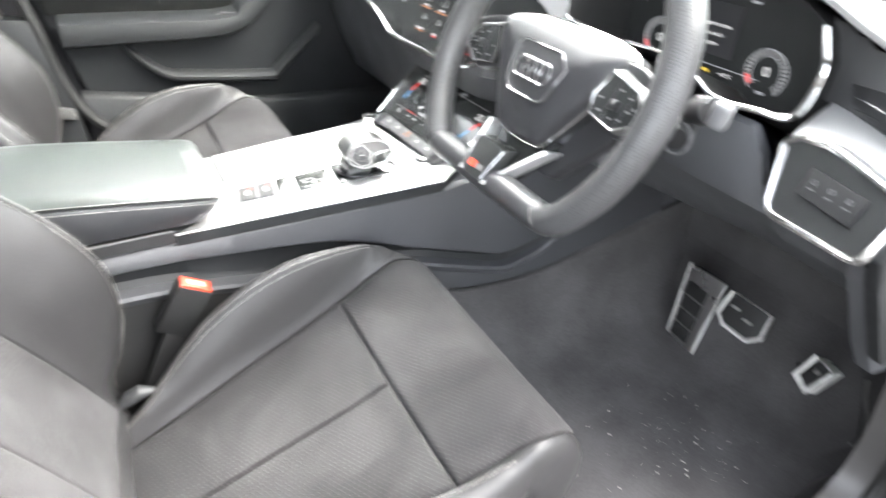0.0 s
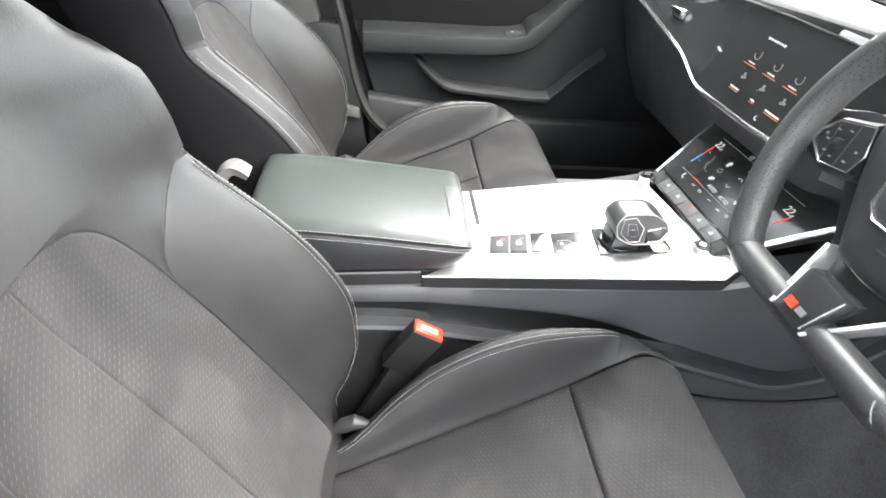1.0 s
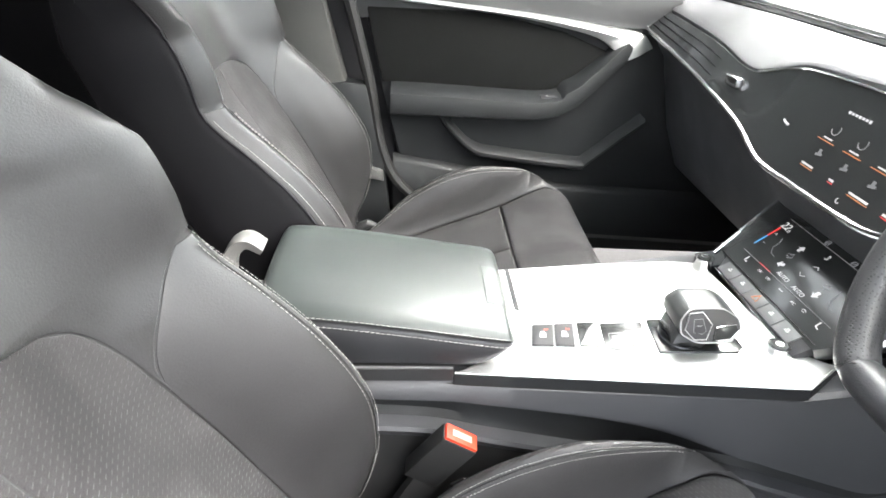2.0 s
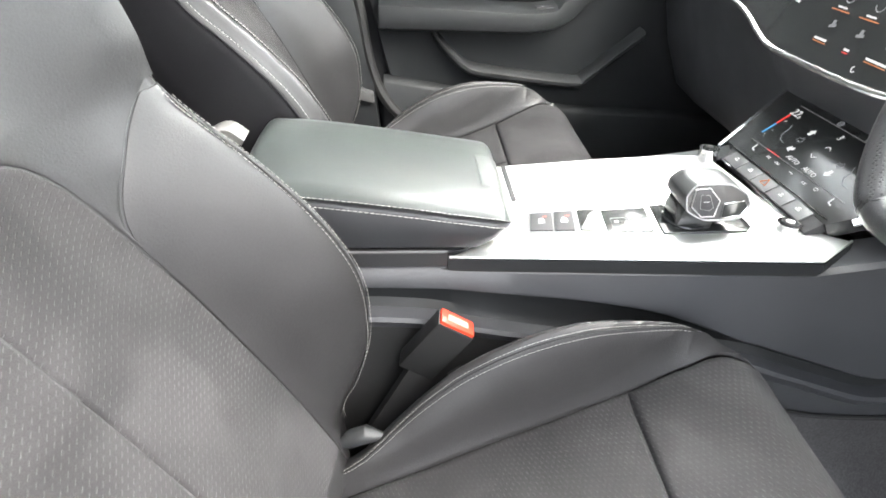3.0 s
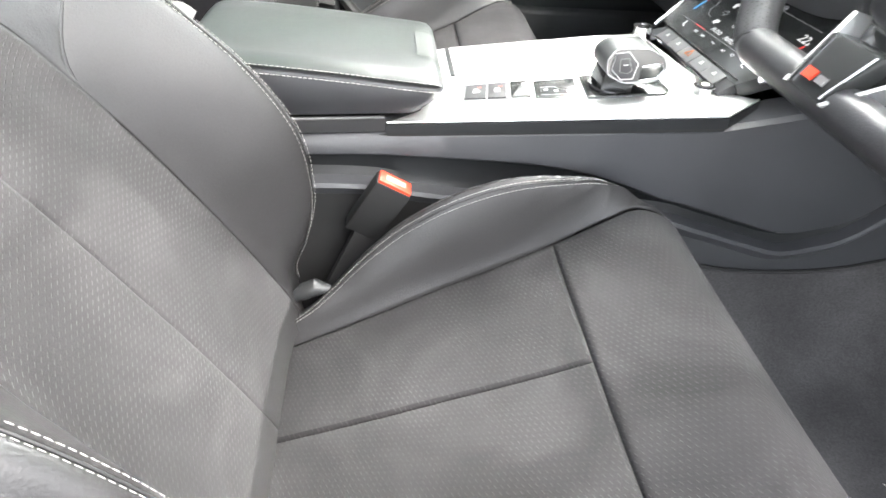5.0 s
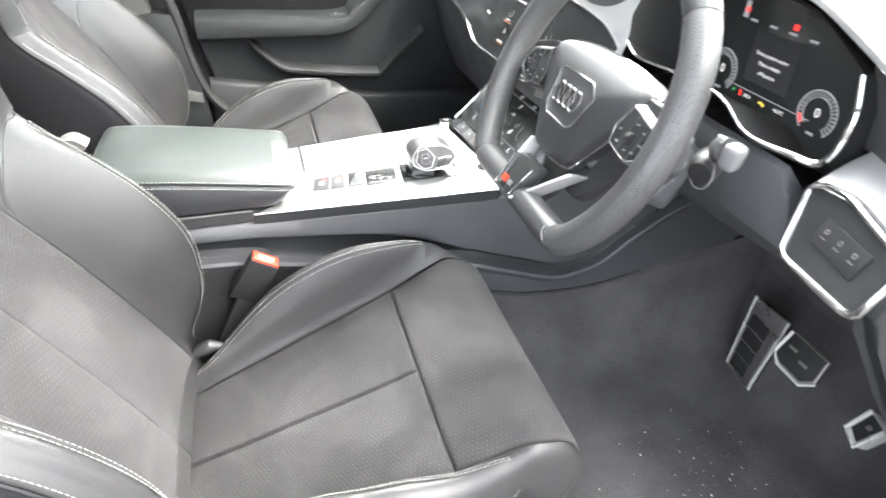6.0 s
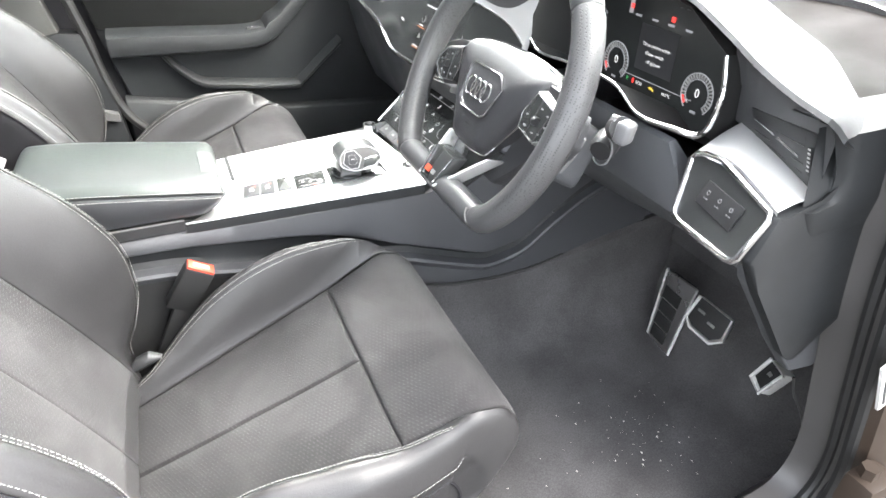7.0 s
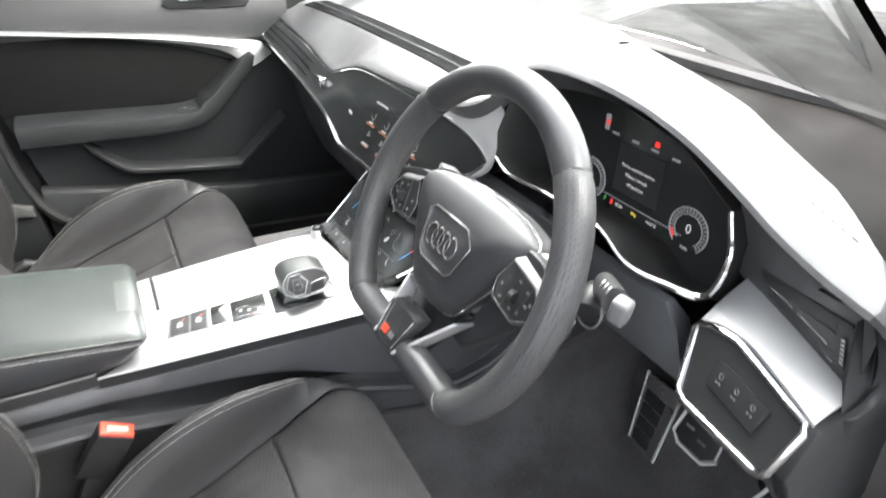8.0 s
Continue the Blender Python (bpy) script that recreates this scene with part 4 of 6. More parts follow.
def letters(text, size, mat, parent, m, x=0.0, y=0.0, name="text"):
    """Words in the built-in font, as a thin mesh on a face; x and y place their middle."""
    curve = bpy.data.curves.new(name, "FONT")
    curve.body, curve.size, curve.extrude = text, size, 0.0002
    curve.align_x, curve.align_y = "CENTER", "CENTER"
    ob = bpy.data.objects.new(name, curve)
    scene.collection.objects.link(ob)
    bpy.context.view_layer.update()
    me = bpy.data.meshes.new_from_object(ob.evaluated_get(bpy.context.evaluated_depsgraph_get()))
    bpy.data.objects.remove(ob)
    bpy.data.curves.remove(curve)
    me.materials.clear()
    me.materials.append(mat)
    me.transform(m @ Matrix.Translation((x, y, 0.0006)))
    made = new(name, me)
    made.parent = parent
    return made


def bar(mat, parent, m, x, y, w, h, name="icon", turn=0.0):
    """A small flat bar on a face."""
    b = box(-w / 2, w / 2, -h / 2, h / 2, 0.0002, 0.0008)
    return part(name, moved(b, m @ pose(x, y, 0, 0, 0, turn)), mat, parent, smooth=False)


def ring(mat, parent, m, x, y, radius, thick, name="icon", a0=0.0, a1=360.0, n=40):
    full = a1 - a0 >= 359
    pts = [m @ Vector((x + radius * math.cos(radians(a)), y + radius * math.sin(radians(a)), 0.0006)) for a in np.linspace(a0, a1, n, endpoint=not full)]
    return part(name, tube(pts, thick, 6, closed=full), mat, parent)


def stroke(mat, parent, m, points, thick=0.0005, closed=False, name="icon"):
    """A thin drawn line on a screen."""
    return part(name, tube([m @ Vector((x, y, 0.0005)) for x, y in points], thick, 5, closed=closed), mat, parent)


def arrow(mat, parent, m, x, y, turn, size=0.011, outline=False):
    """A short fat arrow, filled or in outline."""
    shape = [(0, 0.5), (0.5, 0.0), (0.22, 0.0), (0.22, -0.5), (-0.22, -0.5), (-0.22, 0.0), (-0.5, 0.0)]
    c, d = math.cos(radians(turn)), math.sin(radians(turn))
    pts = [(x + size * (p * c - q * d), y + size * (p * d + q * c)) for p, q in shape]
    if outline:
        return stroke(mat, parent, m, pts, 0.0004, True)
    return part("icon", prism([m @ Vector((p, q, 0.0003)) for p, q in pts], m.to_3x3() @ Vector((0, 0, 0.0005))), mat, parent, smooth=False)


# ---------------------------------------------------------------- steering wheel
wheel = thing("steering_wheel", "black perforated leather steering wheel with flat bottom and metal spokes", "steering wheel")
wheel.matrix_world = pose(0.441, -0.392, 0.670) @ Matrix.Rotation(radians(24.4), 4, "Y")
line = []
for a in np.linspace(0, 2 * math.pi, 240, endpoint=False):
    y, z = 0.1710 * math.cos(a), 0.1745 * math.sin(a)
    line.append([0, y, max(z, -0.1290)])
line = np.array(line)
for _ in range(14):
    line = 0.5 * line + 0.25 * (np.roll(line, 1, 0) + np.roll(line, -1, 0))


def rim_piece(name, i0, i1, mat, label):
    ids = np.arange(i0, i1 + 1) % 240
    r = np.full(len(ids), 0.0166)
    for k, d in ((0, 0.0012), (1, 0.0003)):
        r[k] -= d
        r[-1 - k] -= d
    rows = []
    for j, i in enumerate(ids):
        p, d = Vector(line[i]), Vector(line[(i + 1) % 240] - line[i - 1]).normalized()
        out = d.cross(Vector((1, 0, 0))).normalized()
        rows.append([p + float(r[j]) * (math.cos(w) * out + 1.12 * math.sin(w) * Vector((1, 0, 0))) for w in np.linspace(0, 2 * math.pi, 18, endpoint=False).tolist()])
    return part(name, sheet(rows, close_v=True, caps=True), mat, wheel, label)


rim_piece("rim_grip", 207, 270, PERFORATED, "perforated leather grip")
rim_piece("rim_top", 30, 90, RIMLEATHER, "smooth leather upper rim")
rim_piece("rim_grip", 90, 155, PERFORATED, "perforated leather grip")
rim_piece("rim_bottom", 155, 207, RIMLEATHER, "smooth leather lower rim")
pad = [(0.0, 0.060), (0.05, 0.058), (0.088, 0.052), (0.103, 0.044), (0.099, 0.030), (0.080, -0.008), (0.055, -0.047), (0.041, -0.067), (0.032, -0.073), (0.0, -0.0755)]
pad = pad + [(-y, z) for y, z in pad[-2:0:-1]]
pad_line = spline(pad + [pad[0]], 96)[:-1]
rows = []
for q, x in ((0.985, 0.045), (1.0, 0.024), (0.995, 0.017), (0.975, 0.0115), (0.93, 0.008), (0.8, 0.0035), (0.55, 0.000), (0.3, -0.002), (0.1, -0.0025)):
    rows.append([(x + 9 * max(0.0, q * (z + 0.006) - 0.022) ** 2, q * y, q * (z + 0.006) - 0.006) for y, z in pad_line])
part("airbag_cover", sheet(rows, close_v=True, caps=True), PADSKIN, wheel, "grained black airbag cover")
part("cover_trim", tube([(0.0215 + 9 * max(0.0, z - 0.016) ** 2, 1.012 * y, 1.012 * z) for y, z in pad_line], 0.0017, 6, closed=True), CHROME, wheel, "thin bright metal line")
badge = facing((-0.0022, -0.002, -0.001), (0, -1, 0), (0.04, 0, 1))
hexa = [(-0.044, 0.020), (-0.034, 0.0265), (0.030, 0.0265), (0.046, 0.012), (0.034, -0.024), (0.026, -0.0295), (-0.024, -0.0295), (-0.037, -0.020)]
part("badge_plate", prism([badge @ Vector((x, y, -0.005)) for x, y in hexa], badge.to_3x3() @ Vector((0, 0, 0.0048)), 0.0008), PADSKIN, wheel, "recessed badge field")
part("badge_frame", tube([badge @ Vector((x, y, 0.0003)) for x, y in hexa], 0.0012, 6, closed=True), CHROME, wheel, "bright metal badge frame")
for i in range(4):
    part("badge_ring", tube([badge @ Vector((-0.0195 + 0.0130 * i + 0.0098 * math.cos(a), 0.0115 * math.sin(a) - 0.001, 0.0026)) for a in np.linspace(0, 2 * math.pi, 28, endpoint=False)], 0.0014, 6, closed=True), CHROME, wheel)
part("cover_mark", moved(box(-0.006, 0.006, -0.0015, 0.0015, -0.0002, 0.0004), facing((0.0005, -0.004, -0.046), (0, -1, 0), (0.12, 0, 1))), INK, wheel)
for s in (1, -1):
    flip = lambda pts: [(s * y, z) for y, z in pts]
    arm = flip([(0.080, 0.046), (0.120, 0.040), (0.168, 0.026), (0.174, -0.004), (0.166, -0.020), (0.125, -0.028), (0.088, -0.018)])
    part("spoke", prism([(0.018, y, z) for y, z in arm], (0.020, 0, 0), 0.004), PADSKIN, wheel, "black side spoke")
    inner = flip([(0.098, 0.0290), (0.1375, 0.0195), (0.1508, 0.0032), (0.1498, -0.0080), (0.1262, -0.0216)])
    outer = flip([(0.106, 0.0440), (0.150, 0.0310), (0.1700, 0.0080), (0.1680, -0.0130), (0.1360, -0.0260)])
    rows = [[(0.0090, y, z) for y, z in inner], [(0.0085, y + 0.10 * (v - y), z + 0.10 * (w - z)) for (y, z), (v, w) in zip(inner, outer)], [(0.034, v, w) for v, w in outer], [(0.040, v, w) for v, w in outer]]
    part("key_surround", sheet(rows), SILVER, wheel, "satin silver key surround")
    keys = flip([(0.1500, 0.0030), (0.1370, 0.0190), (0.098, 0.0285), (0.086, 0.0040), (0.090, -0.0150), (0.1255, -0.0210), (0.1490, -0.0075)])
    pod_part = part("key_pod", prism([(0.0095, y, z) for y, z in keys], (0.014, 0, 0), 0.0022), BLACKGLASS, wheel, "gloss black key pod")
    part("key_trim", tube([(0.0098, 1.004 * y, 1.01 * z) for y, z in keys], 0.0009, 6, closed=True), CHROME, pod_part, "bright metal key frame")
    for y0, z0, y1, z1 in ((0.113, 0.0255, 0.108, -0.0175), (0.136, 0.018, 0.127, -0.020)):
        part("key_gap", tube([(0.0092, s * y0, z0), (0.0092, s * y1, z1)], 0.0007, 5), INK, pod_part)
    part("roller", moved(tube([(0.007, -0.0032, 0), (0.007, 0.0032, 0)], 0.0055, 14), pose(0, s * 0.119, 0.001)), VENT, pod_part, "dark thumb roller")
    mk = facing((0.0093, s * 0.119, 0.001), (0, -1, 0), (0, 0, 1))
    for kx, ky, kw, kh in ((0.022, 0.002, 0.004, 0.003), (0.018, -0.010, 0.006, 0.003), (0.001, 0.015, 0.005, 0.0025), (0.0, -0.013, 0.005, 0.0025), (-0.013, 0.011, 0.005, 0.0025), (-0.017, -0.001, 0.006, 0.0032), (-0.022, 0.003, 0.004, 0.004), (-0.011, -0.011, 0.005, 0.003)):
        bar(KEYMARK, pod_part, mk, kx * s, ky, 0.75 * kw, 0.7 * kh, "key_mark")
    part("paddle", prism([(0.046, s * 0.094, 0.034), (0.046, s * 0.150, 0.030), (0.046, s * 0.156, -0.016), (0.046, s * 0.148, -0.040), (0.046, s * 0.100, -0.030)], (0.006, 0, 0), 0.002), SATIN, wheel, "satin grey shift paddle")
    # one blade of the forked lower spoke: a narrow bright edge, deep flanks, from the hub out to the rim
    low = [(-0.0215, s * 0.0205, -0.1330), (-0.0215, s * 0.0245, -0.1340), (0.0165, s * 0.0570, -0.0720), (0.0165, s * 0.0520, -0.0720)]
    part("lower_spoke", prism(low, (0.026, 0, 0.004), 0.0008), POLISHED, wheel, "polished metal blade of the forked lower spoke")
part("spoke_infill", prism([(0.034, 0.053, -0.06), (0.010, 0.024, -0.132), (0.010, -0.024, -0.132), (0.034, -0.053, -0.06)], (0.012, 0, 0), 0.002), BLACKGLASS, wheel, "gloss black spoke infill")
part("spoke_back", prism([(0.040, y, z) for y, z in ((0.086, -0.002), (0.118, -0.022), (0.052, -0.10), (-0.052, -0.10), (-0.118, -0.022), (-0.086, -0.002))], (0.02, 0, 0), 0.004), PADSKIN, wheel, "black rear cover of the hub")
part("spoke_badge", prism([(-0.0210, 0.0205, -0.1330), (-0.0210, -0.0205, -0.1330), (-0.0100, -0.0270, -0.0900), (-0.0100, 0.0270, -0.0900)], (0.020, 0, 0.004), 0.002), BLACKGLASS, wheel, "gloss black badge plate over the rim")
bad = facing((-0.0163, 0.0, -0.1115), (0, -1, 0), (0.256, 0, 1))
for k in (-1, 1):
    part("badge_edge", tube([bad @ Vector((k * 0.0190, -0.0190, 0.0006)), bad @ Vector((k * 0.0250, 0.0205, 0.0006))], 0.0009, 6), CHROME, wheel, "bright metal badge edge")
part("badge_square", moved(box(-0.013, -0.001, -0.0130, -0.005, 0.0004, 0.0018), bad), RED, wheel, "red badge square")
part("badge_letter", moved(box(0.002, 0.012, -0.012, -0.006, 0.0004, 0.0016), bad), SATIN, wheel)
for i in (30, 90, 155, 207):
    part("rim_seam", tube([Vector(line[i % 240]) + 0.0168 * (math.cos(w) * Vector((0, *(line[i % 240][1:] / np.linalg.norm(line[i % 240][1:])))) + 1.12 * math.sin(w) * Vector((1, 0, 0))) for w in np.linspace(0, 2 * math.pi, 22, endpoint=False).tolist()], 0.0005, 5, closed=True), THREAD if i == 155 else INK, wheel, "sewn rim joint")

for piece in wheel.children:
    if not piece.name.startswith("rim"):
        for leaf in (piece, *piece.children):
            leaf.data.transform(Matrix.Translation((0, 0.005, 0)))

column = thing("steering_column", "dark plastic steering column cover with two stalks", "steering column")
column.matrix_world = wheel.matrix_world
part("shroud", prism([(0.03, -0.055, 0.03), (0.03, 0.055, 0.03), (0.03, 0.05, -0.06), (0.03, -0.05, -0.06)], (0.15, 0, -0.02), 0.015, 3), PLASTIC, column)
stalk = part("stalk", tube([(0.055, 0.05, 0.018), (0.07, 0.10, 0.025), (0.080, 0.145, 0.03)], [0.010, 0.009, 0.011], 12), VENT, column, "black control stalk")
part("stalk_end", moved(box(-0.012, 0.012, -0.012, 0.014, -0.013, 0.013, 0.004), pose(0.084, 0.160, 0.031, 0, 0, -15)), SATIN, stalk, "satin grey stalk end")
at = column.matrix_world.inverted()
stalk = part("stalk", tube([at @ Vector(p) for p in ((0.575, -0.495, 0.640), (0.560, -0.512, 0.648), (0.545, -0.530, 0.656), (0.530, -0.553, 0.666))], [0.011, 0.013, 0.0145, 0.0135], 14), VENT, column, "black control stalk")
part("stalk_end", moved(box(-0.010, 0.010, -0.009, 0.009, -0.014, 0.012, 0.006, 3), at @ pose(0.521, -0.569, 0.670, 8, 0, 20)), SATIN, stalk, "bright satin stalk end")
for i in range(3):
    part("stalk_mark", moved(box(-0.003, 0.003, -0.0008, 0.0008, -0.003, 0.003), at @ pose(0.536 - 0.005 * i, -0.528 - 0.009 * i, 0.670 + 0.003 * i, 20, 0, 20)), MARK, stalk)
knob = spline([(0.575, -0.488, 0.626), (0.56, -0.498, 0.622), (0.545, -0.507, 0.618)], 8)
low_knob = part("lower_stalk", tube([at @ Vector(p) for p in knob], [0.014, 0.016, 0.017, 0.017, 0.017, 0.017, 0.016, 0.013], 16), VENT, column, "round black lower knob")
part("knob_edge", tube([at @ Vector((0.548 + 0.004 * math.sin(a), -0.507 + 0.0165 * math.cos(a), 0.618 + 0.0165 * math.sin(a))) for a in np.linspace(0, 2 * math.pi, 24, endpoint=False)], 0.0014, 6, closed=True), SATIN, low_knob)

# ---------------------------------------------------------------- dashboard
dash = thing("dashboard", "dark soft dashboard with screens, vents and bright metal lines", "dashboard")
base_x = lambda y: float(np.interp(y, base[:, 1], base[:, 0]))
RIDGE = [(0.74, 0.578, 0.706), (0.5, 0.575, 0.692), (0.34, 0.568, 0.673), (0.28, 0.572, 0.684), (0.2, 0.578, 0.706), (0.1, 0.581, 0.713), (-0.08, 0.584, 0.724), (-0.15, 0.588, 0.729), (-0.2, 0.602, 0.75), (-0.243, 0.628, 0.797), (-0.30, 0.648, 0.805), (-0.40, 0.652, 0.80), (-0.485, 0.652, 0.783), (-0.556, 0.649, 0.758), (-0.61, 0.642, 0.739), (-0.66, 0.636, 0.726), (-0.71, 0.63, 0.718), (-0.733, 0.627, 0.715)]
rows, cap_rows = [], []
for y, x, z in spline(RIDGE, 130):
    lean = 0.57 * float(np.clip((-0.52 - y) / 0.19, 0, 1))
    b = base_x(y)
    for _ in range(4):
        b = base_x(y + lean * (b - x))
    b = max(b, x + 0.03)
    d = b - x
    zb = float(np.interp(y, [-0.745, -0.69, -0.6, -0.43, -0.07, 0.2], [0.708, 0.720, 0.732, 0.738, 0.75, 0.762]))
    k = float(np.clip((-0.24 - y) / 0.2, 0, 1))
    rise = min(z + 0.03, 0.768) if y > -0.2 else z + 0.004 + 0.35 * (zb - z)
    far = float(np.clip((y + 0.30) / 0.14, 0, 1))
    far = far * far * (3 - 2 * far)
    reach = far * (0.640 - x) + (1 - far) * min(0.10, 0.3 * d)
    rise = far * 0.736 + (1 - far) * rise
    drop = 0.3 * max(0.0, -0.714 - y) + 16 * max(0.0, -0.722 - y) ** 2
    row = [(x + 0.012 + 0.008 * k, y, z - 0.028 + 0.018 * k), (x + 0.002 + 0.002 * k, y, z - 0.008 + 0.004 * k), (x, y, z - 0.002), (x + 0.005 - 0.002 * k, y, z + 0.004 - 0.001 * k), (x + 0.02 - 0.010 * k, y, z + 0.009 - 0.0045 * k), (x + reach, y, rise), (x + reach + 0.015, y, rise + 0.0025 * far + 0.001 * (1 - k)), (x + 0.65 * d, y, 0.5 * rise + 0.5 * zb + 0.002), (b - 0.01, y, zb), (b + 0.002, y, zb - 0.012), (b + 0.01, y, zb - 0.05)]
    row = [(p, q + lean * max(0.0, p - x - 0.02), r - drop) for p, q, r in row]
    if y > -0.712:
        rows.append(row)
    else:
        cap_rows.append(row)
# The cap curves away from the light; that shade is in its colour.
part("dash_end_cap", sheet([rows[-1]] + cap_rows), DARKSHADED, dash, "leather end cap of the dash, shade put into its colour")
dash_rows = rows
part("dash_top", sheet(rows), SOFT, dash, "soft black dash top")


def dash_z(x, y):
    """The height of the dash top at a place."""
    row = min(dash_rows, key=lambda r: abs(r[4][1] - y))
    return float(np.interp(x, [p[0] for p in row[3:]], [p[2] for p in row[3:]]))


groove = spline([(0.668, 0.70), (0.680, 0.45), (0.682, 0.24), (0.681, 0.05), (0.672, -0.10), (0.655, -0.235)], 60)
rows = [[(x + d, y, dash_z(x + d, y) + 0.002 * h) for d, h in ((-0.032, -1), (-0.030, 1), (0.0, 1.5), (0.030, 1), (0.032, -1))] for x, y in groove]
# No depth here: the groove's shade is put in as a matte black strip.
part("dash_groove", sheet(rows), MATTE, dash, "flat matte strip along the dash top, groove shade in its black")
part("groove_rib", tube([(x - 0.006, y, dash_z(x - 0.006, y) + 0.0035) for x, y in groove], 0.0012, 6), SOFT, dash, "thin rib in the groove")
part("demister_slot", tube([(base_x(y) - 0.045, y, dash_z(base_x(y) - 0.045, y)) for y in np.linspace(0.47, 0.0, 40)], 0.014, 6, squash=0.35), VENT, dash, "black demister slot")
part("dash_stitching", stitches([(x + 0.05, y, min(z + 0.0185, 0.7585)) for y, x, z in spline(RIDGE, 130)[102:124]], 0.006, 0.006, 0.0006), VENT, dash)

# black trim band with the centre screen, from the far door to behind the wheel
LOW = spline([(0.735, 0.534, 0.664), (0.5, 0.535, 0.638), (0.36, 0.535, 0.617), (0.28, 0.533, 0.604), (0.235, 0.53, 0.594), (0.195, 0.526, 0.582), (0.159, 0.524, 0.574), (0.10, 0.528, 0.572), (-0.06, 0.533, 0.577), (-0.12, 0.550, 0.597), (-0.165, 0.574, 0.624), (-0.198, 0.596, 0.647), (-0.214, 0.603, 0.664)], 90)
UP = spline([(0.735, 0.573, 0.699), (0.5, 0.570, 0.686), (0.34, 0.564, 0.668), (0.28, 0.568, 0.678), (0.2, 0.574, 0.70), (0.1, 0.577, 0.706), (-0.036, 0.580, 0.708), (-0.10, 0.583, 0.707), (-0.14, 0.590, 0.701), (-0.175, 0.599, 0.690), (-0.203, 0.603, 0.675), (-0.214, 0.604, 0.666)], 90)
rows = []
for (y0, x0, z0), (y1, x1, z1) in zip(LOW, UP):
    a, b = Vector((x0, y0, z0)), Vector((x1, y1, z1))
    rows.append([a.lerp(b, q) for q in np.linspace(0, 1, 8)] + [b + Vector((0.03, 0, 0.0)), a + Vector((0.04, 0, -0.004))])
band = part("trim_band", sheet(rows, close_v=True, caps=True), BLACKGLASS, dash, "gloss black trim band with the touch screen")
part("lower_line", tube([(x - 0.001, y, z - 0.003) for y, x, z in LOW], 0.0042, 8), CHROME, dash, "bright metal line under the trim band")
part("end_line", tube([(x - 0.001, y, z) for y, x, z in (LOW[0], (0.742, 0.553, 0.683), UP[0])], 0.003, 8), CHROME, dash)
part("upper_line", tube([(x - 0.001, y, z) for y, x, z in UP[40:]] + [(LOW[-1][1], LOW[-1][0], LOW[-1][2])], 0.0018, 6), CHROME, dash)
surround_in = spline([(0.580, -0.04, 0.709), (0.583, -0.10, 0.708), (0.590, -0.14, 0.702), (0.599, -0.176, 0.690), (0.603, -0.205, 0.674), (0.604, -0.215, 0.664), (0.598, -0.199, 0.648), (0.577, -0.166, 0.625)], 40)
surround_out = spline([(0.590, -0.04, 0.719), (0.606, -0.13, 0.731), (0.618, -0.195, 0.744), (0.618, -0.226, 0.738), (0.610, -0.234, 0.715), (0.604, -0.235, 0.690), (0.602, -0.224, 0.655), (0.590, -0.185, 0.625)], 40)
rows = [[Vector(a).lerp(Vector(b), q) + Vector((-0.003 * math.sin(math.pi * q), 0, 0)) for q in np.linspace(0, 1, 6)] for a, b in zip(surround_in, surround_out)]
part("screen_surround", sheet(rows), LITSILVER, dash, "satin silver end of the screen surround")
for k, q in enumerate((0.25, 0.5, 0.75)):
    part("vent_slat", tube([Vector((LOW[i][1], LOW[i][0], LOW[i][2])).lerp(Vector((UP[i][1], UP[i][0], UP[i][2])), q) + Vector((-0.002, 0, 0)) for i in range(1, 30)], 0.0008, 6), MATTE, dash)
part("vent_tab", box(0.540, 0.553, 0.316, 0.356, 0.638, 0.655, 0.003), CHROME, dash, "bright metal vent tab")
centre = facing((0.5515, 0.0, 0.645), (0, -1, 0), (0.30, 0, 0.954))
for i in range(7):
    bar(LIGHT_WHITE, band, centre, -0.066 + 0.0065 * i, 0.032, 0.004, 0.0028 if i % 3 else 0.0036)
for c in range(4):
    x = -0.0725 + 0.0530 * c
    ring(LIGHT_DIM, band, centre, x + 0.004, 0.0075, 0.0075, 0.0006, a0=190, a1=400, n=14)
    bar(LIGHT_WHITE, band, centre, x, -0.0065, 0.017, 0.0020)
    bar(LIGHT_ORANGE, band, centre, x - 0.001, -0.0105, 0.034, 0.0012)
    bar(LIGHT_DIM, band, centre, x + 0.002, -0.0285, 0.012, 0.0035, turn=12)
    bar(LIGHT_DIM, band, centre, x + 0.002, -0.0255, 0.005, 0.008)
    bar(LIGHT_WHITE, band, centre, x - 0.004, -0.0468, (0.024, 0.009, 0.034, 0.020)[c], 0.0026)
    bar(LIGHT_ORANGE if c % 2 == 0 else LIGHT_RED, band, centre, x - 0.004, -0.0502, (0.026, 0.010, 0.036, 0.022)[c], 0.0010)
ring(LIGHT_WHITE, band, centre, 0.0058, -0.0620, 0.0032, 0.0006, a0=110, a1=330, n=10)
stroke(LIGHT_WHITE, band, centre, [(-0.171, -0.013), (-0.165, -0.015), (-0.157, -0.016)], 0.0018)

# lower dash, far side and centre
rows = []
for y, x, z in LOW[LOW[:, 0] > -0.16]:
    rows.append([(x + 0.006, y, z - 0.004), (x + 0.02, y, z - 0.02), (x + 0.05, y, z - 0.06), (x + 0.095, y, 0.44), (x + 0.14, y, 0.34), (x + 0.2, y, 0.29), (0.98, y, 0.27)])
part("lower_dash", sheet(rows), PLASTIC, dash, "dark glove box side of the dash")
rows = []
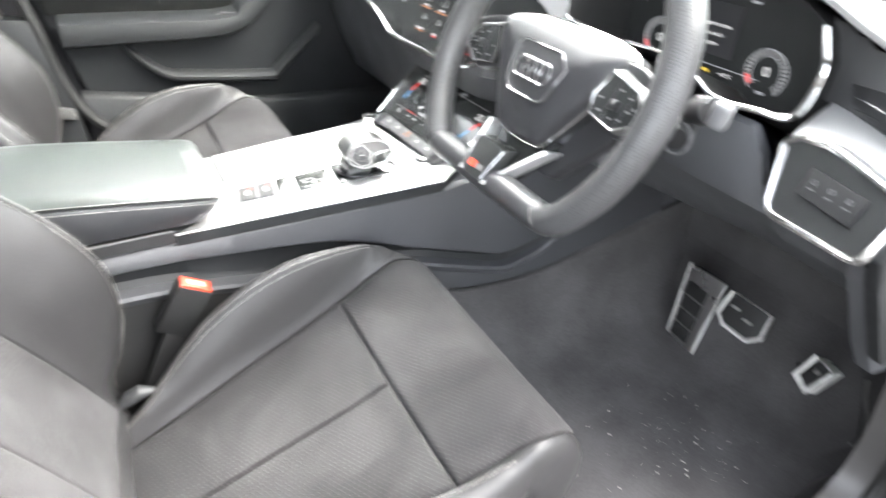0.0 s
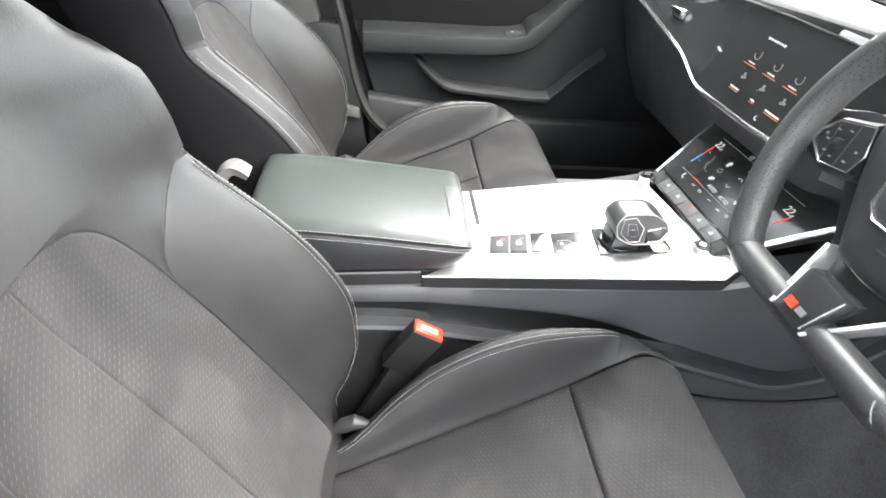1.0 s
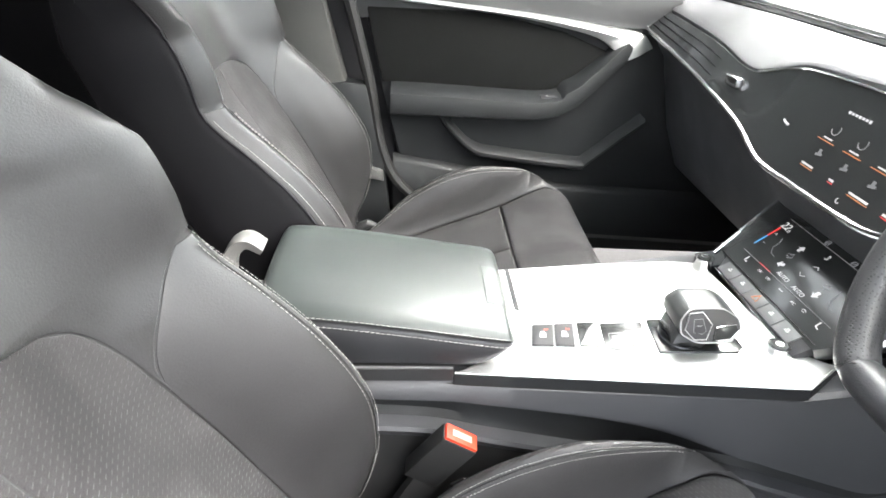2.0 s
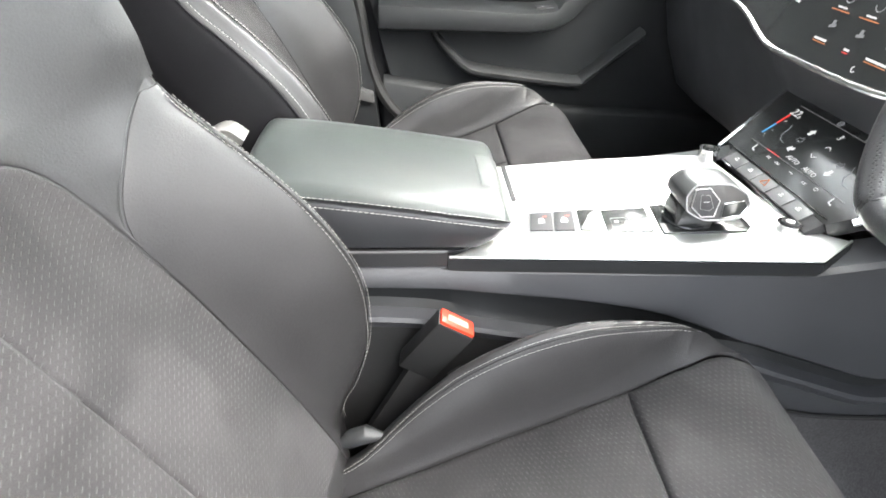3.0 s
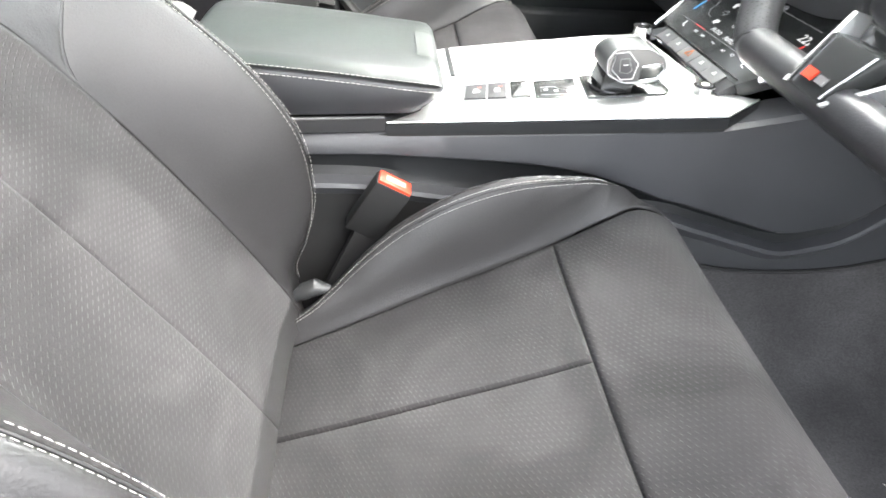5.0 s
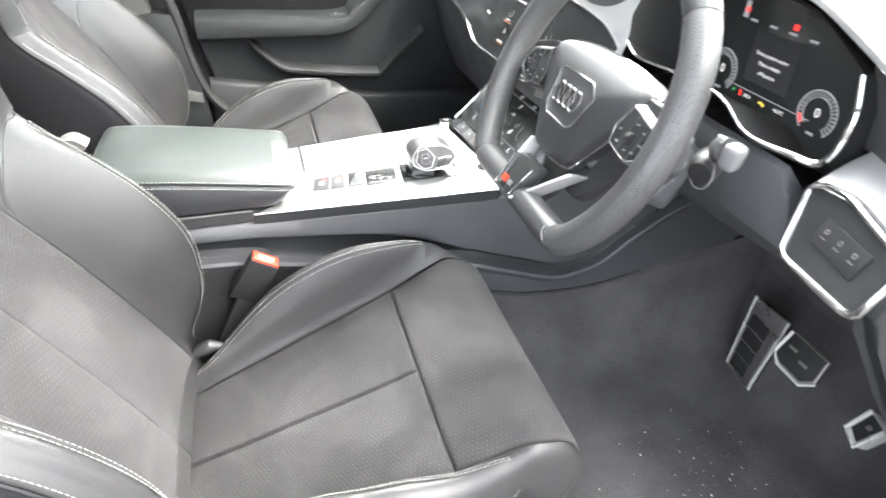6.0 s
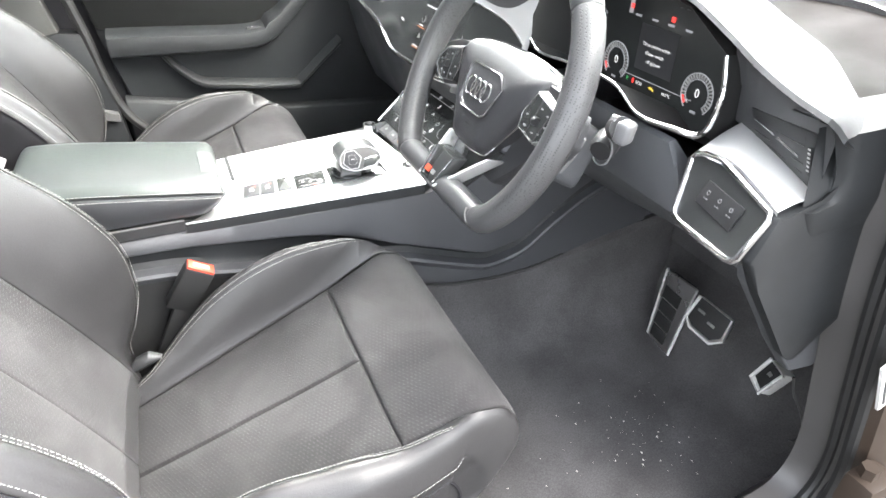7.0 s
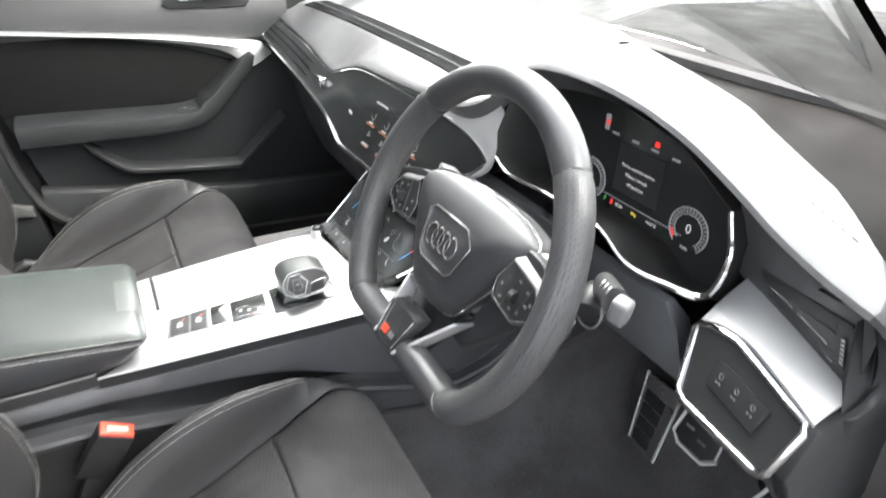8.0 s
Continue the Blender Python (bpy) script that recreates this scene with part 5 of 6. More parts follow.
for y in np.linspace(-0.12, -0.715, 50):
    k = float(np.clip((-0.545 - y) / 0.04, 0, 1))
    zt = 0.664 * (1 - k) + 0.575 * k
    rows.append([(0.66, y, zt - 0.065), (0.622, y, zt - 0.026), (0.613 + 0.02 * k, y, zt - 0.030), (0.613 + 0.02 * k, y, 0.575), (0.628, y, 0.545), (0.665, y, 0.53), (0.78, y, 0.53), (1.1, y, 0.53)])
low_rows = [[(x, y, z + 0.012 * math.sin(9 * y)) for x, z in ((0.664, 0.532), (0.70, 0.49), (0.80, 0.405), (0.95, 0.325), (1.10, 0.30))] for y in np.linspace(-0.16, -0.70, 30)]
part("lower_knee_panel", sheet(low_rows), PLASTIC, dash, "dark lower panel over the pedals")
part("console_cheek", sheet([[(x, -0.148, z) for z in np.linspace(0.2, 0.6, 6)] for x in np.linspace(0.60, 1.1, 8)]), PLASTIC, dash)
part("knee_panel", sheet(rows), PLASTIC, dash, "dark knee panel")

# instrument hood and screen
lip = [(0.63, -0.243, 0.797), (0.602, -0.236, 0.717), (0.60, -0.242, 0.684), (0.60, -0.275, 0.672), (0.60, -0.36, 0.678), (0.60, -0.445, 0.678), (0.606, -0.492, 0.653), (0.62, -0.542, 0.650), (0.634, -0.572, 0.653), (0.635, -0.584, 0.700), (0.651, -0.562, 0.737), (0.651, -0.485, 0.779), (0.650, -0.40, 0.795), (0.648, -0.30, 0.80)]
inner = [(0.718, min(-0.232, max(-0.56, y)), max(0.60, z - (0.05 if z < 0.7 else 0.032 if z > 0.75 else 0.0))) for x, y, z in lip]
rows = [lip, [(0.6 * a[0] + 0.4 * b[0], 0.6 * a[1] + 0.4 * b[1], 0.6 * a[2] + 0.4 * b[2]) for a, b in zip(lip, inner)], inner]
part("instrument_hood", sheet(rows, close_v=True), HOODLINING, dash, "black hood round the instruments")
cluster = part("instrument_screen", prism(inner, (0.01, 0, 0)), BLACKGLASS, dash, "black digital instrument screen", smooth=False)
part("instrument_line", tube([(x - 0.002, y, z) for x, y, z in spline(lip[2:11], 80)], [0.002] * 44 + list(np.linspace(0.002, 0.0040, 16)) + list(np.linspace(0.004, 0.0030, 20)), 8), CHROME, dash, "bright metal line round the instruments")
face = facing((0.7178, -0.391, 0.69), (0, -1, 0), (0, 0, 1))
part("message_box", prism([face @ Vector(p) for p in ((-0.046, 0.032, 0.0003), (0.030, 0.032, 0.0003), (0.030, -0.031, 0.0003), (-0.046, -0.031, 0.0003))], (-0.0004, 0, 0)), KEY, cluster, smooth=False)
for i, words in enumerate(("Drive system active", "Please switch", "off ignition")):
    letters(words, 0.0070, LIGHT_WHITE, cluster, face, -0.009, 0.006 - 0.0115 * i)
for x, c in ((-0.055, LIGHT_RED), (-0.02, LIGHT_WHITE), (0.012, LIGHT_WHITE), (0.045, LIGHT_WHITE)):
    bar(LIGHT_GREY, cluster, face, x - 0.002, 0.040, 0.012, 0.0028)
bar(LIGHT_GREY, cluster, face, 0.0, -0.043, 0.15, 0.0009)
letters("P", 0.0075, LIGHT_GREEN, cluster, face, -0.056, -0.050)
bar(LIGHT_RED, cluster, face, -0.043, -0.050, 0.0035, 0.007)
letters("10:23", 0.0062, LIGHT_WHITE, cluster, face, -0.030, -0.0505)
bar(LIGHT_YELLOW, cluster, face, -0.004, -0.0505, 0.006, 0.0028)
bar(LIGHT_YELLOW, cluster, face, 0.001, -0.0520, 0.0028, 0.0028)
letters("+6.5\u00b0C", 0.0062, LIGHT_WHITE, cluster, face, 0.028, -0.0505)
for sx in (0.082, -0.088):
    ring(LIGHT_GREY, cluster, face, sx, -0.032, 0.0275, 0.0008, a0=-50, a1=230)
    ring(LIGHT_GREY, cluster, face, sx, -0.032, 0.0195, 0.0006, a0=-50, a1=230)
    for a in range(-45, 230, 11):
        t = radians(a)
        bar(LIGHT_DIM, cluster, face, sx + 0.0236 * math.cos(t), -0.032 + 0.0236 * math.sin(t), 0.0055, 0.0026, "tick", a)
    ring(LIGHT_RED, cluster, face, sx, -0.032, 0.0240, 0.0014, a0=196, a1=222, n=10)
    letters("0", 0.016, LIGHT_WHITE, cluster, face, sx, -0.031)
    bar(LIGHT_GREY, cluster, face, sx, -0.056, 0.010, 0.0032)
for x, y in ((-0.073, 0.050), (0.012, 0.048)):
    bar(LIGHT_RED, cluster, face, x, y, 0.007, 0.0065)
for i in range(6):
    bar(LIGHT_GREY, cluster, face, -0.137 + 0.008 * (i % 2), 0.030 - 0.009 * (i // 2), 0.005, 0.004)
bar(LIGHT_GREY, cluster, face, -0.074, 0.05, 0.008, 0.02)

# lower touch screen and its key row
climate = facing((0.535, 0.0, 0.478), (0, -1, 0), (0.857, 0, 0.515))
glass_out = [(-0.119, -0.062), (0.121, -0.062), (0.172, 0.075), (-0.180, 0.075)]
climate_screen = part("climate_screen", prism([climate @ Vector((x, y, 0)) for x, y in glass_out], climate.to_3x3() @ Vector((0, 0, -0.02)), 0.001), BLACKGLASS, dash, "black lower touch screen")
part("screen_edge", tube([climate @ Vector((-0.119, -0.074, -0.002)), climate @ Vector((-0.182, 0.078, -0.002))], 0.0035, 8), CHROME, dash, "bright metal screen edge")
part("screen_edge", tube([climate @ Vector((0.134, -0.040, -0.002)), climate @ Vector((0.175, 0.076, -0.002))], 0.0045, 8), CHROME, dash, "bright metal screen edge")
part("key_bed", prism([climate @ Vector(p) for p in ((-0.081, -0.086, -0.001), (0.118, -0.084, -0.001), (0.118, -0.0565, -0.001), (-0.100, -0.0625, -0.001))], climate.to_3x3() @ Vector((0, 0, -0.012)), 0.001), KEY, dash, "grey key strip")
part("key_line", tube([climate @ Vector((-0.098, -0.0628, 0.001)), climate @ Vector((0.116, -0.0565, 0.001))], 0.0010, 6), CHROME, dash, "thin bright line over the keys")
part("key_line", tube([climate @ Vector((-0.082, -0.0875, 0.002)), climate @ Vector((0.085, -0.0855, 0.002))], 0.0012, 6), CHROME, dash, "thin bright line under the keys")
mark = climate @ Matrix.Translation((0, 0, 0.002))
for i in range(5):
    x, y = -0.0634 + 0.0362 * i, -0.0725 + 0.0010 * i
    key = part("key", prism([climate @ Vector((x + p, y + q, 0)) for p, q in ((-0.0175, -0.0125), (0.0175, -0.0120), (0.0175, 0.0075), (-0.0175, 0.0070))], climate.to_3x3() @ Vector((0, 0, 0.002)), 0.0006), KEYFACE, dash, "grey push key")
    if i == 2:
        stroke(LIGHT_ORANGE, key, mark, [(x - 0.006, y - 0.005), (x + 0.006, y - 0.005), (x, y + 0.005)], 0.0009, True, "key_mark")
    else:
        bar(MARK, key, mark, x, y - 0.002, 0.007, 0.0022, "key_mark")
        bar(MARK, key, mark, x, y + 0.001, 0.004, 0.0016, "key_mark")
part("plate_keys", prism([climate @ Vector(p) for p in ((-0.062, -0.112, -0.004), (0.052, -0.110, -0.004), (0.070, -0.096, -0.002), (-0.066, -0.096, -0.002))], climate.to_3x3() @ Vector((0, 0, 0.002)), 0.0006), KEYFACE, dash, "grey key pair")
for k in (-1, 1):
    letters("22", 0.017, LIGHT_WHITE, climate_screen, climate, 0.0 + k * 0.1035, 0.0295)
    letters("0", 0.007, LIGHT_WHITE, climate_screen, climate, k * 0.1035 + 0.012, 0.026)
for x, k in ((-0.103, -0.0039), (0.112, 0.0045)):
    stroke(LIGHT_BLUE, climate_screen, climate, [(x - k, -0.0207), (x, 0.0010)], 0.0009)
    stroke(LIGHT_RED, climate_screen, climate, [(x, 0.0010), (x + k, 0.0225)], 0.0009)
letters("+", 0.008, LIGHT_WHITE, climate_screen, climate, -0.0973, 0.0107)
bar(LIGHT_GREY, climate_screen, climate, -0.0919, -0.0102, 0.004, 0.0010)
for x in (-0.070, 0.066):
    stroke(LIGHT_GREY, climate_screen, climate, [(x - 0.012, 0.012), (x - 0.006, 0.004), (x - 0.004, -0.006), (x + 0.006, -0.014), (x + 0.016, -0.015)], 0.0004)
arrow(LIGHT_WHITE, climate_screen, climate, -0.0458, 0.0187, 0)
arrow(LIGHT_GREY, climate_screen, climate, -0.0424, 0.0015, -90, 0.011, True)
arrow(LIGHT_WHITE, climate_screen, climate, -0.0348, -0.0160, 120)
arrow(LIGHT_WHITE, climate_screen, climate, 0.0433, -0.0130, 180, 0.012)
arrow(LIGHT_GREY, climate_screen, climate, 0.0395, 0.0042, -90, 0.011, True)
for y, k in ((0.014, 1), (-0.0072, -1)):
    stroke(LIGHT_WHITE, climate_screen, climate, [(-0.005, y - 0.002 * k), (0.0, y + 0.002 * k), (0.005, y - 0.002 * k)], 0.0006)
letters("3", 0.012, LIGHT_WHITE, climate_screen, climate, -0.0092, 0.0333)
letters("AUTO", 0.0088, LIGHT_WHITE, climate_screen, climate, -0.0105, -0.0261)
letters("AUTO", 0.0088, LIGHT_WHITE, climate_screen, climate, 0.0255, -0.0258)
for x in (-0.036, 0.020):
    ring(LIGHT_GREY, climate_screen, climate, x, 0.0500, 0.0040, 0.0004, n=12)
    bar(LIGHT_GREY, climate_screen, climate, x, 0.0500, 0.006, 0.0008, turn=35)
for x, words in ((-0.0385, "A/C"), (-0.0183, "OFF"), (0.0406, "A/C")):
    letters(words, 0.0052, LIGHT_WHITE, climate_screen, climate, x, -0.0432 + 0.03 * (x + 0.04))
for x in (0.0085, 0.0115, 0.0145):
    bar(LIGHT_WHITE, climate_screen, climate, x, -0.0406, 0.0014, 0.0014)
ring(LIGHT_WHITE, climate_screen, climate, 0.0604, -0.0391, 0.0036, 0.0005, a0=20, a1=160, n=10)
bar(LIGHT_WHITE, climate_screen, climate, 0.0604, -0.0391, 0.005, 0.0008)
for x, y in ((-0.073, -0.0453), (0.0912, -0.0383)):
    stroke(LIGHT_WHITE, climate_screen, climate, [(x - 0.003, y + 0.006), (x - 0.001, y - 0.002), (x + 0.005, y - 0.003)], 0.0009)
stroke(LIGHT_DIM, climate_screen, climate, [(-0.1156, 0.0425), (0.108, 0.0480)], 0.0005)
stroke(LIGHT_DIM, climate_screen, climate, [(-0.0957, -0.0371), (0.102, -0.0293)], 0.0005)
stroke(LIGHT_RED, climate_screen, climate, [(-0.0565, -0.0352), (-0.0296, -0.0341)], 0.0007)

# near side vent
TL, TR, BR, BL = (Vector(p) for p in ((0.668, -0.597, 0.689), (0.642, -0.699, 0.700), (0.646, -0.713, 0.640), (0.684, -0.600, 0.652)))

def on_vent(u, v, out=0.0):
    """A place on the vent panel: u along it, v down it, out towards the driver."""
    return TL.lerp(TR, u).lerp(BL.lerp(BR, u), v) + Vector((-out, 0, 0.3 * out))


rows = []
for q in np.linspace(0, 1, 22):
    y = -0.560 - 0.156 * q
    ry = min(spline(RIDGE, 130), key=lambda r: abs(r[0] - y))
    top_p, low_p = Vector((ry[1] + 0.014, y, ry[2] - 0.010)), Vector((0.692 - 0.046 * q, y, 0.660 - 0.020 * q))
    rows.append([top_p.lerp(low_p, k) for k in (0, 0.3, 0.7, 1.0)])
part("dash_face", sheet(rows), SOFT, dash, "soft grey face of the dash beside the vent")
part("vent_panel", prism([on_vent(u, v) for u, v in ((0, 0), (0.97, 0.02), (1, 0.12), (1, 0.92), (0.97, 1), (0, 1))], (0.03, 0, 0), 0.0015), VENT, dash, "dark vent surround")
vent = part("air_vent", prism([on_vent(u, v, 0.0004) for u, v in ((0.06, 0.20), (0.84, 0.14), (0.84, 0.90), (0.06, 0.88))], (0.002, 0, 0)), RUBBER, dash, "black air vent", smooth=False)
for v in (0.30, 0.62, 0.78):
    part("vent_slat", tube([on_vent(0.07, v + 0.02, 0.0012), on_vent(0.83, v, 0.0012)], 0.0012, 6, squash=0.5), VENT, vent)
part("vent_tab", tube([on_vent(0.08, 0.30, 0.003), on_vent(0.40, 0.42, 0.003)], 0.0008, 6), CHROME, vent, "thin bright metal line")
part("vent_tab", tube([on_vent(0.46, 0.44, 0.003), on_vent(0.78, 0.54, 0.003)], 0.0013, 6), CHROME, vent, "bright metal vent tab")
wheel_part = part("vent_wheel", prism([on_vent(u, v, 0.0006) for u, v in ((0.895, 0.26), (0.935, 0.26), (0.935, 0.74), (0.895, 0.74))], (-0.002, 0, 0.0006), 0.0006), KEY, vent)
for i in range(6):
    part("vent_wheel_rib", prism([on_vent(u, 0.29 + 0.072 * i + q, 0.0028) for u, q in ((0.898, 0), (0.932, 0), (0.932, 0.028), (0.898, 0.028))], (-0.0006, 0, 0)), MARK, wheel_part, smooth=False)

# light switch pod
pod_x = lambda y, z: 0.587 + 0.42 * (z - 0.579) + 0.2 * (y + 0.608)
pod = [(-0.603, 0.580), (-0.585, 0.631), (-0.589, 0.638), (-0.600, 0.643), (-0.630, 0.6465), (-0.640, 0.6455), (-0.715, 0.6335), (-0.719, 0.628), (-0.7125, 0.584), (-0.708, 0.5785), (-0.700, 0.576), (-0.616, 0.572), (-0.607, 0.574)]
pod3 = [Vector((pod_x(y, z), y, z)) for y, z in pod]
part("switch_face", prism(pod3, (0.012, 0, 0), 0.0), BLACKGLASS, dash, "gloss black switch panel", smooth=False)
part("switch_frame", tube([p + Vector((-0.001, 0, 0)) for p in pod3], 0.0036, 8, closed=True), CHROME, dash, "bright metal frame round the light switches")
part("pod_body", prism([p + Vector((0.006, 0, -0.008)) for p in pod3], (0.12, 0, -0.01), 0.006), SOFT, dash)
front = spline([(0.612, -0.586, 0.637), (0.615, -0.602, 0.648), (0.612, -0.64, 0.6505), (0.599, -0.69, 0.643), (0.590, -0.7205, 0.6365)], 14)
back = spline([(0.70, -0.575, 0.664), (0.698, -0.60, 0.660), (0.686, -0.64, 0.652), (0.668, -0.69, 0.645), (0.655, -0.7205, 0.641)], 14)
rows = [[Vector(a).lerp(Vector(b), q) + Vector((0, 0, 0.004 * math.sin(math.pi * q))) for a, b in zip(front, back)] for q in np.linspace(0, 1, 8)]
rows = [[p + Vector((0.004, 0, -0.012)) for p in rows[0]]] + rows
part("pod_shelf", sheet(rows), LITSILVER, dash, "satin silver shelf over the light switches")
sw = facing((pod_x(-0.656, 0.612) - 0.0006, -0.656, 0.612), (-0.2, -1, 0), (0.42, 0, 1))
switch = part("switch_plate", prism([sw @ Vector(p) for p in ((-0.032, -0.013, 0), (0.030, -0.016, 0), (0.034, 0.012, 0), (-0.030, 0.014, 0))], sw.to_3x3() @ Vector((0, 0, 0.002)), 0.0008), VENT, dash, "dark light switch keys")
sw2 = sw @ Matrix.Translation((0, 0, 0.002))
for i in range(3):
    ring(KEYMARK, switch, sw2, -0.02 + 0.02 * i, 0.003, 0.0022, 0.0005, "key_mark", n=14)
    for k in range(2):
        bar(KEYMARK, switch, sw2, -0.02 + 0.02 * i - 0.002 + 0.004 * k, -0.004, 0.0024, 0.0014, "key_mark")
# end of the dash
ends = [(0.571, 0.583), (0.590, 0.632), (0.645, 0.6395), (0.665, 0.655), (0.672, 0.68), (0.80, 0.68), (0.98, 0.62), (0.98, 0.52), (0.80, 0.495), (0.766, 0.452), (0.730, 0.413), (0.717, 0.404), (0.706, 0.407), (0.694, 0.418), (0.60, 0.540)]
# This side is lit less, which its darker colour stands in for.
part("end_panel", prism([(x, -0.712, z) for x, z in ends], (0, -0.014, 0), 0.004), DARKSHADED, dash, "side panel of the dash, weak light put into its colour")
inner_band = [(0.60, 0.56), (0.61, 0.536), (0.70, 0.42), (0.752, 0.358), (0.80, 0.35), (0.90, 0.45), (0.90, 0.58)]
part("end_panel_inner", prism([(x, -0.688, z) for x, z in inner_band], (0, -0.022, 0), 0.004), PLASTIC, dash, "dark inner edge of the side panel")

border = spline([(0.634, -0.716, 0.712), (0.640, -0.719, 0.695), (0.652, -0.7215, 0.670), (0.655, -0.7225, 0.650), (0.648, -0.7235, 0.6385), (0.62, -0.7245, 0.632)], 30)
rows = [[(x + 0.016, -0.700, 0.708)] + [(x + d, -0.7305 if d > 0.012 else y + (-0.7305 - y) * math.sin(0.5 * math.pi * d / 0.012), z) for d in (0.0, 0.002, 0.004, 0.007, 0.012, 0.02, 0.06, 0.12, 0.2)] for x, y, z in border]
low = rows[-1]
for k in (0.3, 0.6, 1.0):
    rows.append([(x + 0.03 * k, y + 0.008 * k, z - 0.06 * k) for x, y, z in low])
part("dash_side", sheet(rows), DARKSHADED, dash, "dark rounded side of the dash behind the vent")
rows = [[(x, y, 0.711) for y in (-0.66, -0.70, -0.724, -0.7305)] for x in np.linspace(0.645, 0.86, 12)]
part("dash_corner", sheet(rows), DARKSHADED, dash)

# ---------------------------------------------------------------- passenger door
door = tagged(new("door_1"), "closed dark passenger door with a bright trim strip and armrest", "car door", kind="structure")
edge = [(-0.098, 0.70), (-0.06, 0.525), (-0.02, 0.35), (0.05, 0.22), (0.12, 0.1), (1.0, 0.08), (1.0, 0.72)]
# Far-side shade is put into the door's dark plastic and cloth.
part("panel", prism([(x, 0.742, z) for x, z in edge], (0, 0.05, 0), 0.006), DARKSHADED, door, "dark lower door panel, far-side shade in its colour")
upper = [(-0.092, 0.695), (-0.055, 0.523), (0.36, 0.505), (0.40, 0.52), (0.47, 0.592), (0.455, 0.607), (0.35, 0.645), (0.20, 0.678), (0.05, 0.695)]
part("upper_panel", prism([(x, 0.731, z) for x, z in upper], (0, 0.014, 0), 0.004), CLOTH, door, "dark cloth upper door panel")
sill_rows = []
for x in np.linspace(-0.12, 0.60, 30):
    sill_rows.append([(x, 0.735, 0.66), (x, 0.728, 0.70), (x, 0.735, 0.745), (x, 0.75, 0.775), (x, 0.79, 0.785)])
part("window_sill", sheet(sill_rows), SILLGREY, door, "grey window sill")
lo = spline([(-0.1, 0.7035), (0.0, 0.698), (0.2, 0.680), (0.312, 0.664), (0.420, 0.640), (0.465, 0.612), (0.482, 0.588)], 48)
hi = spline([(-0.1, 0.709), (0.0, 0.7045), (0.2, 0.6885), (0.312, 0.678), (0.43, 0.662), (0.52, 0.650), (0.548, 0.622)], 48)
rows = []
for (x0, z0), (x1, z1) in zip(lo, hi):
    rows.append([(x0, 0.735, z0 - 0.002), (x0, 0.712, z0), (0.5 * (x0 + x1), 0.706, 0.5 * (z0 + z1)), (x1, 0.716, z1), (x1, 0.735, z1 + 0.002)])
part("trim_strip", sheet(rows), ALU, door, "bright metal trim strip")
arm = spline([(-0.035, 0.66, 0.0), (0.1, 0.655, 0.0), (0.3, 0.655, 0.0), (0.37, 0.66, 0.02), (0.41, 0.672, 0.050), (0.455, 0.690, 0.088), (0.500, 0.706, 0.128)], 50)
rows = []
for x, y, lift in arm:
    tz, bz = 0.523 - 0.03 * max(0, x) * (lift < 0.01) + lift, 0.462 + lift
    rows.append([(x, 0.742, tz + 0.003), (x, y + 0.02, tz), (x, y + 0.004, tz - 0.008), (x, y, (tz + bz) / 2), (x, y + 0.006, bz + 0.008), (x, y + 0.024, bz), (x, 0.745, bz - 0.004)])
part("armrest", sheet(rows, caps=True), DARKSHADED, door, "soft dark door armrest and pull, far-side shade in its colour")
part("window_switch", box(0.30, 0.345, 0.672, 0.69, 0.508, 0.518, 0.003), KEY, door, "small window switch")
part("switch_mark", box(0.312, 0.316, 0.676, 0.68, 0.5178, 0.5186), MARK, door)
rim_line = spline([(0.08, 0.460), (0.105, 0.425), (0.16, 0.376), (0.22, 0.362), (0.41, 0.342), (0.44, 0.352), (0.50, 0.405), (0.56, 0.455)], 50)
rows = []
for x, z in rim_line:
    rows.append([(x, 0.742, z + 0.012), (x, 0.705, z + 0.010), (x, 0.698, z + 0.004), (x, 0.70, z - 0.004), (x, 0.712, z - 0.012), (x, 0.744, z - 0.02)])
part("pocket_lip", sheet(rows, caps=True), SILLGREY, door, "grey lip of the door pocket")
rows = []
for x in np.linspace(-0.03, 0.95, 30):
    z = 0.34 - 0.16 * (x + 0.03) if x < 0.4 else 0.271 - 0.05 * (x - 0.4)
    rows.append([(x, 0.743, z + 0.01), (x, 0.728, z + 0.004), (x, 0.722, z - 0.006), (x, 0.722, z - 0.12), (x, 0.74, z - 0.14)])
part("lower_skirt", sheet(rows), DARKSHADED, door)
handle = part("handle_bowl", prism([(0.31, 0.724, 0.745), (0.33, 0.724, 0.735), (0.50, 0.724, 0.735), (0.52, 0.724, 0.76), (0.5, 0.726, 0.785), (0.33, 0.726, 0.785)], (0, 0.01, 0), 0.004), VENT, door, "dark handle bowl")
part("handle", box(0.345, 0.475, 0.712, 0.724, 0.752, 0.768, 0.005), CHROME, handle, "polished inner door handle")
pane = part("window_pane", prism([(-0.12, 0.765, 0.76), (0.62, 0.765, 0.76), (0.25, 0.65, 1.19), (-0.28, 0.65, 1.19)], (0, 0.004, 0)), GLASS, door, smooth=False)
pane.visible_shadow = False

# ---------------------------------------------------------------- pedals
foot = thing("foot_rest", "brushed steel foot rest plate with black rubber slots", "foot rest")
fr = facing((0.966, -0.331, 0.100), (0.0, -1, 0.0), (0.06, 0.0, 1))
part("plate", prism([fr @ Vector(p) for p in ((-0.037, -0.094, 0), (0.030, -0.098, 0), (0.044, 0.098, 0), (-0.039, 0.094, 0))], fr.to_3x3() @ Vector((0, 0, 0.006)), 0.002), STEEL, foot)
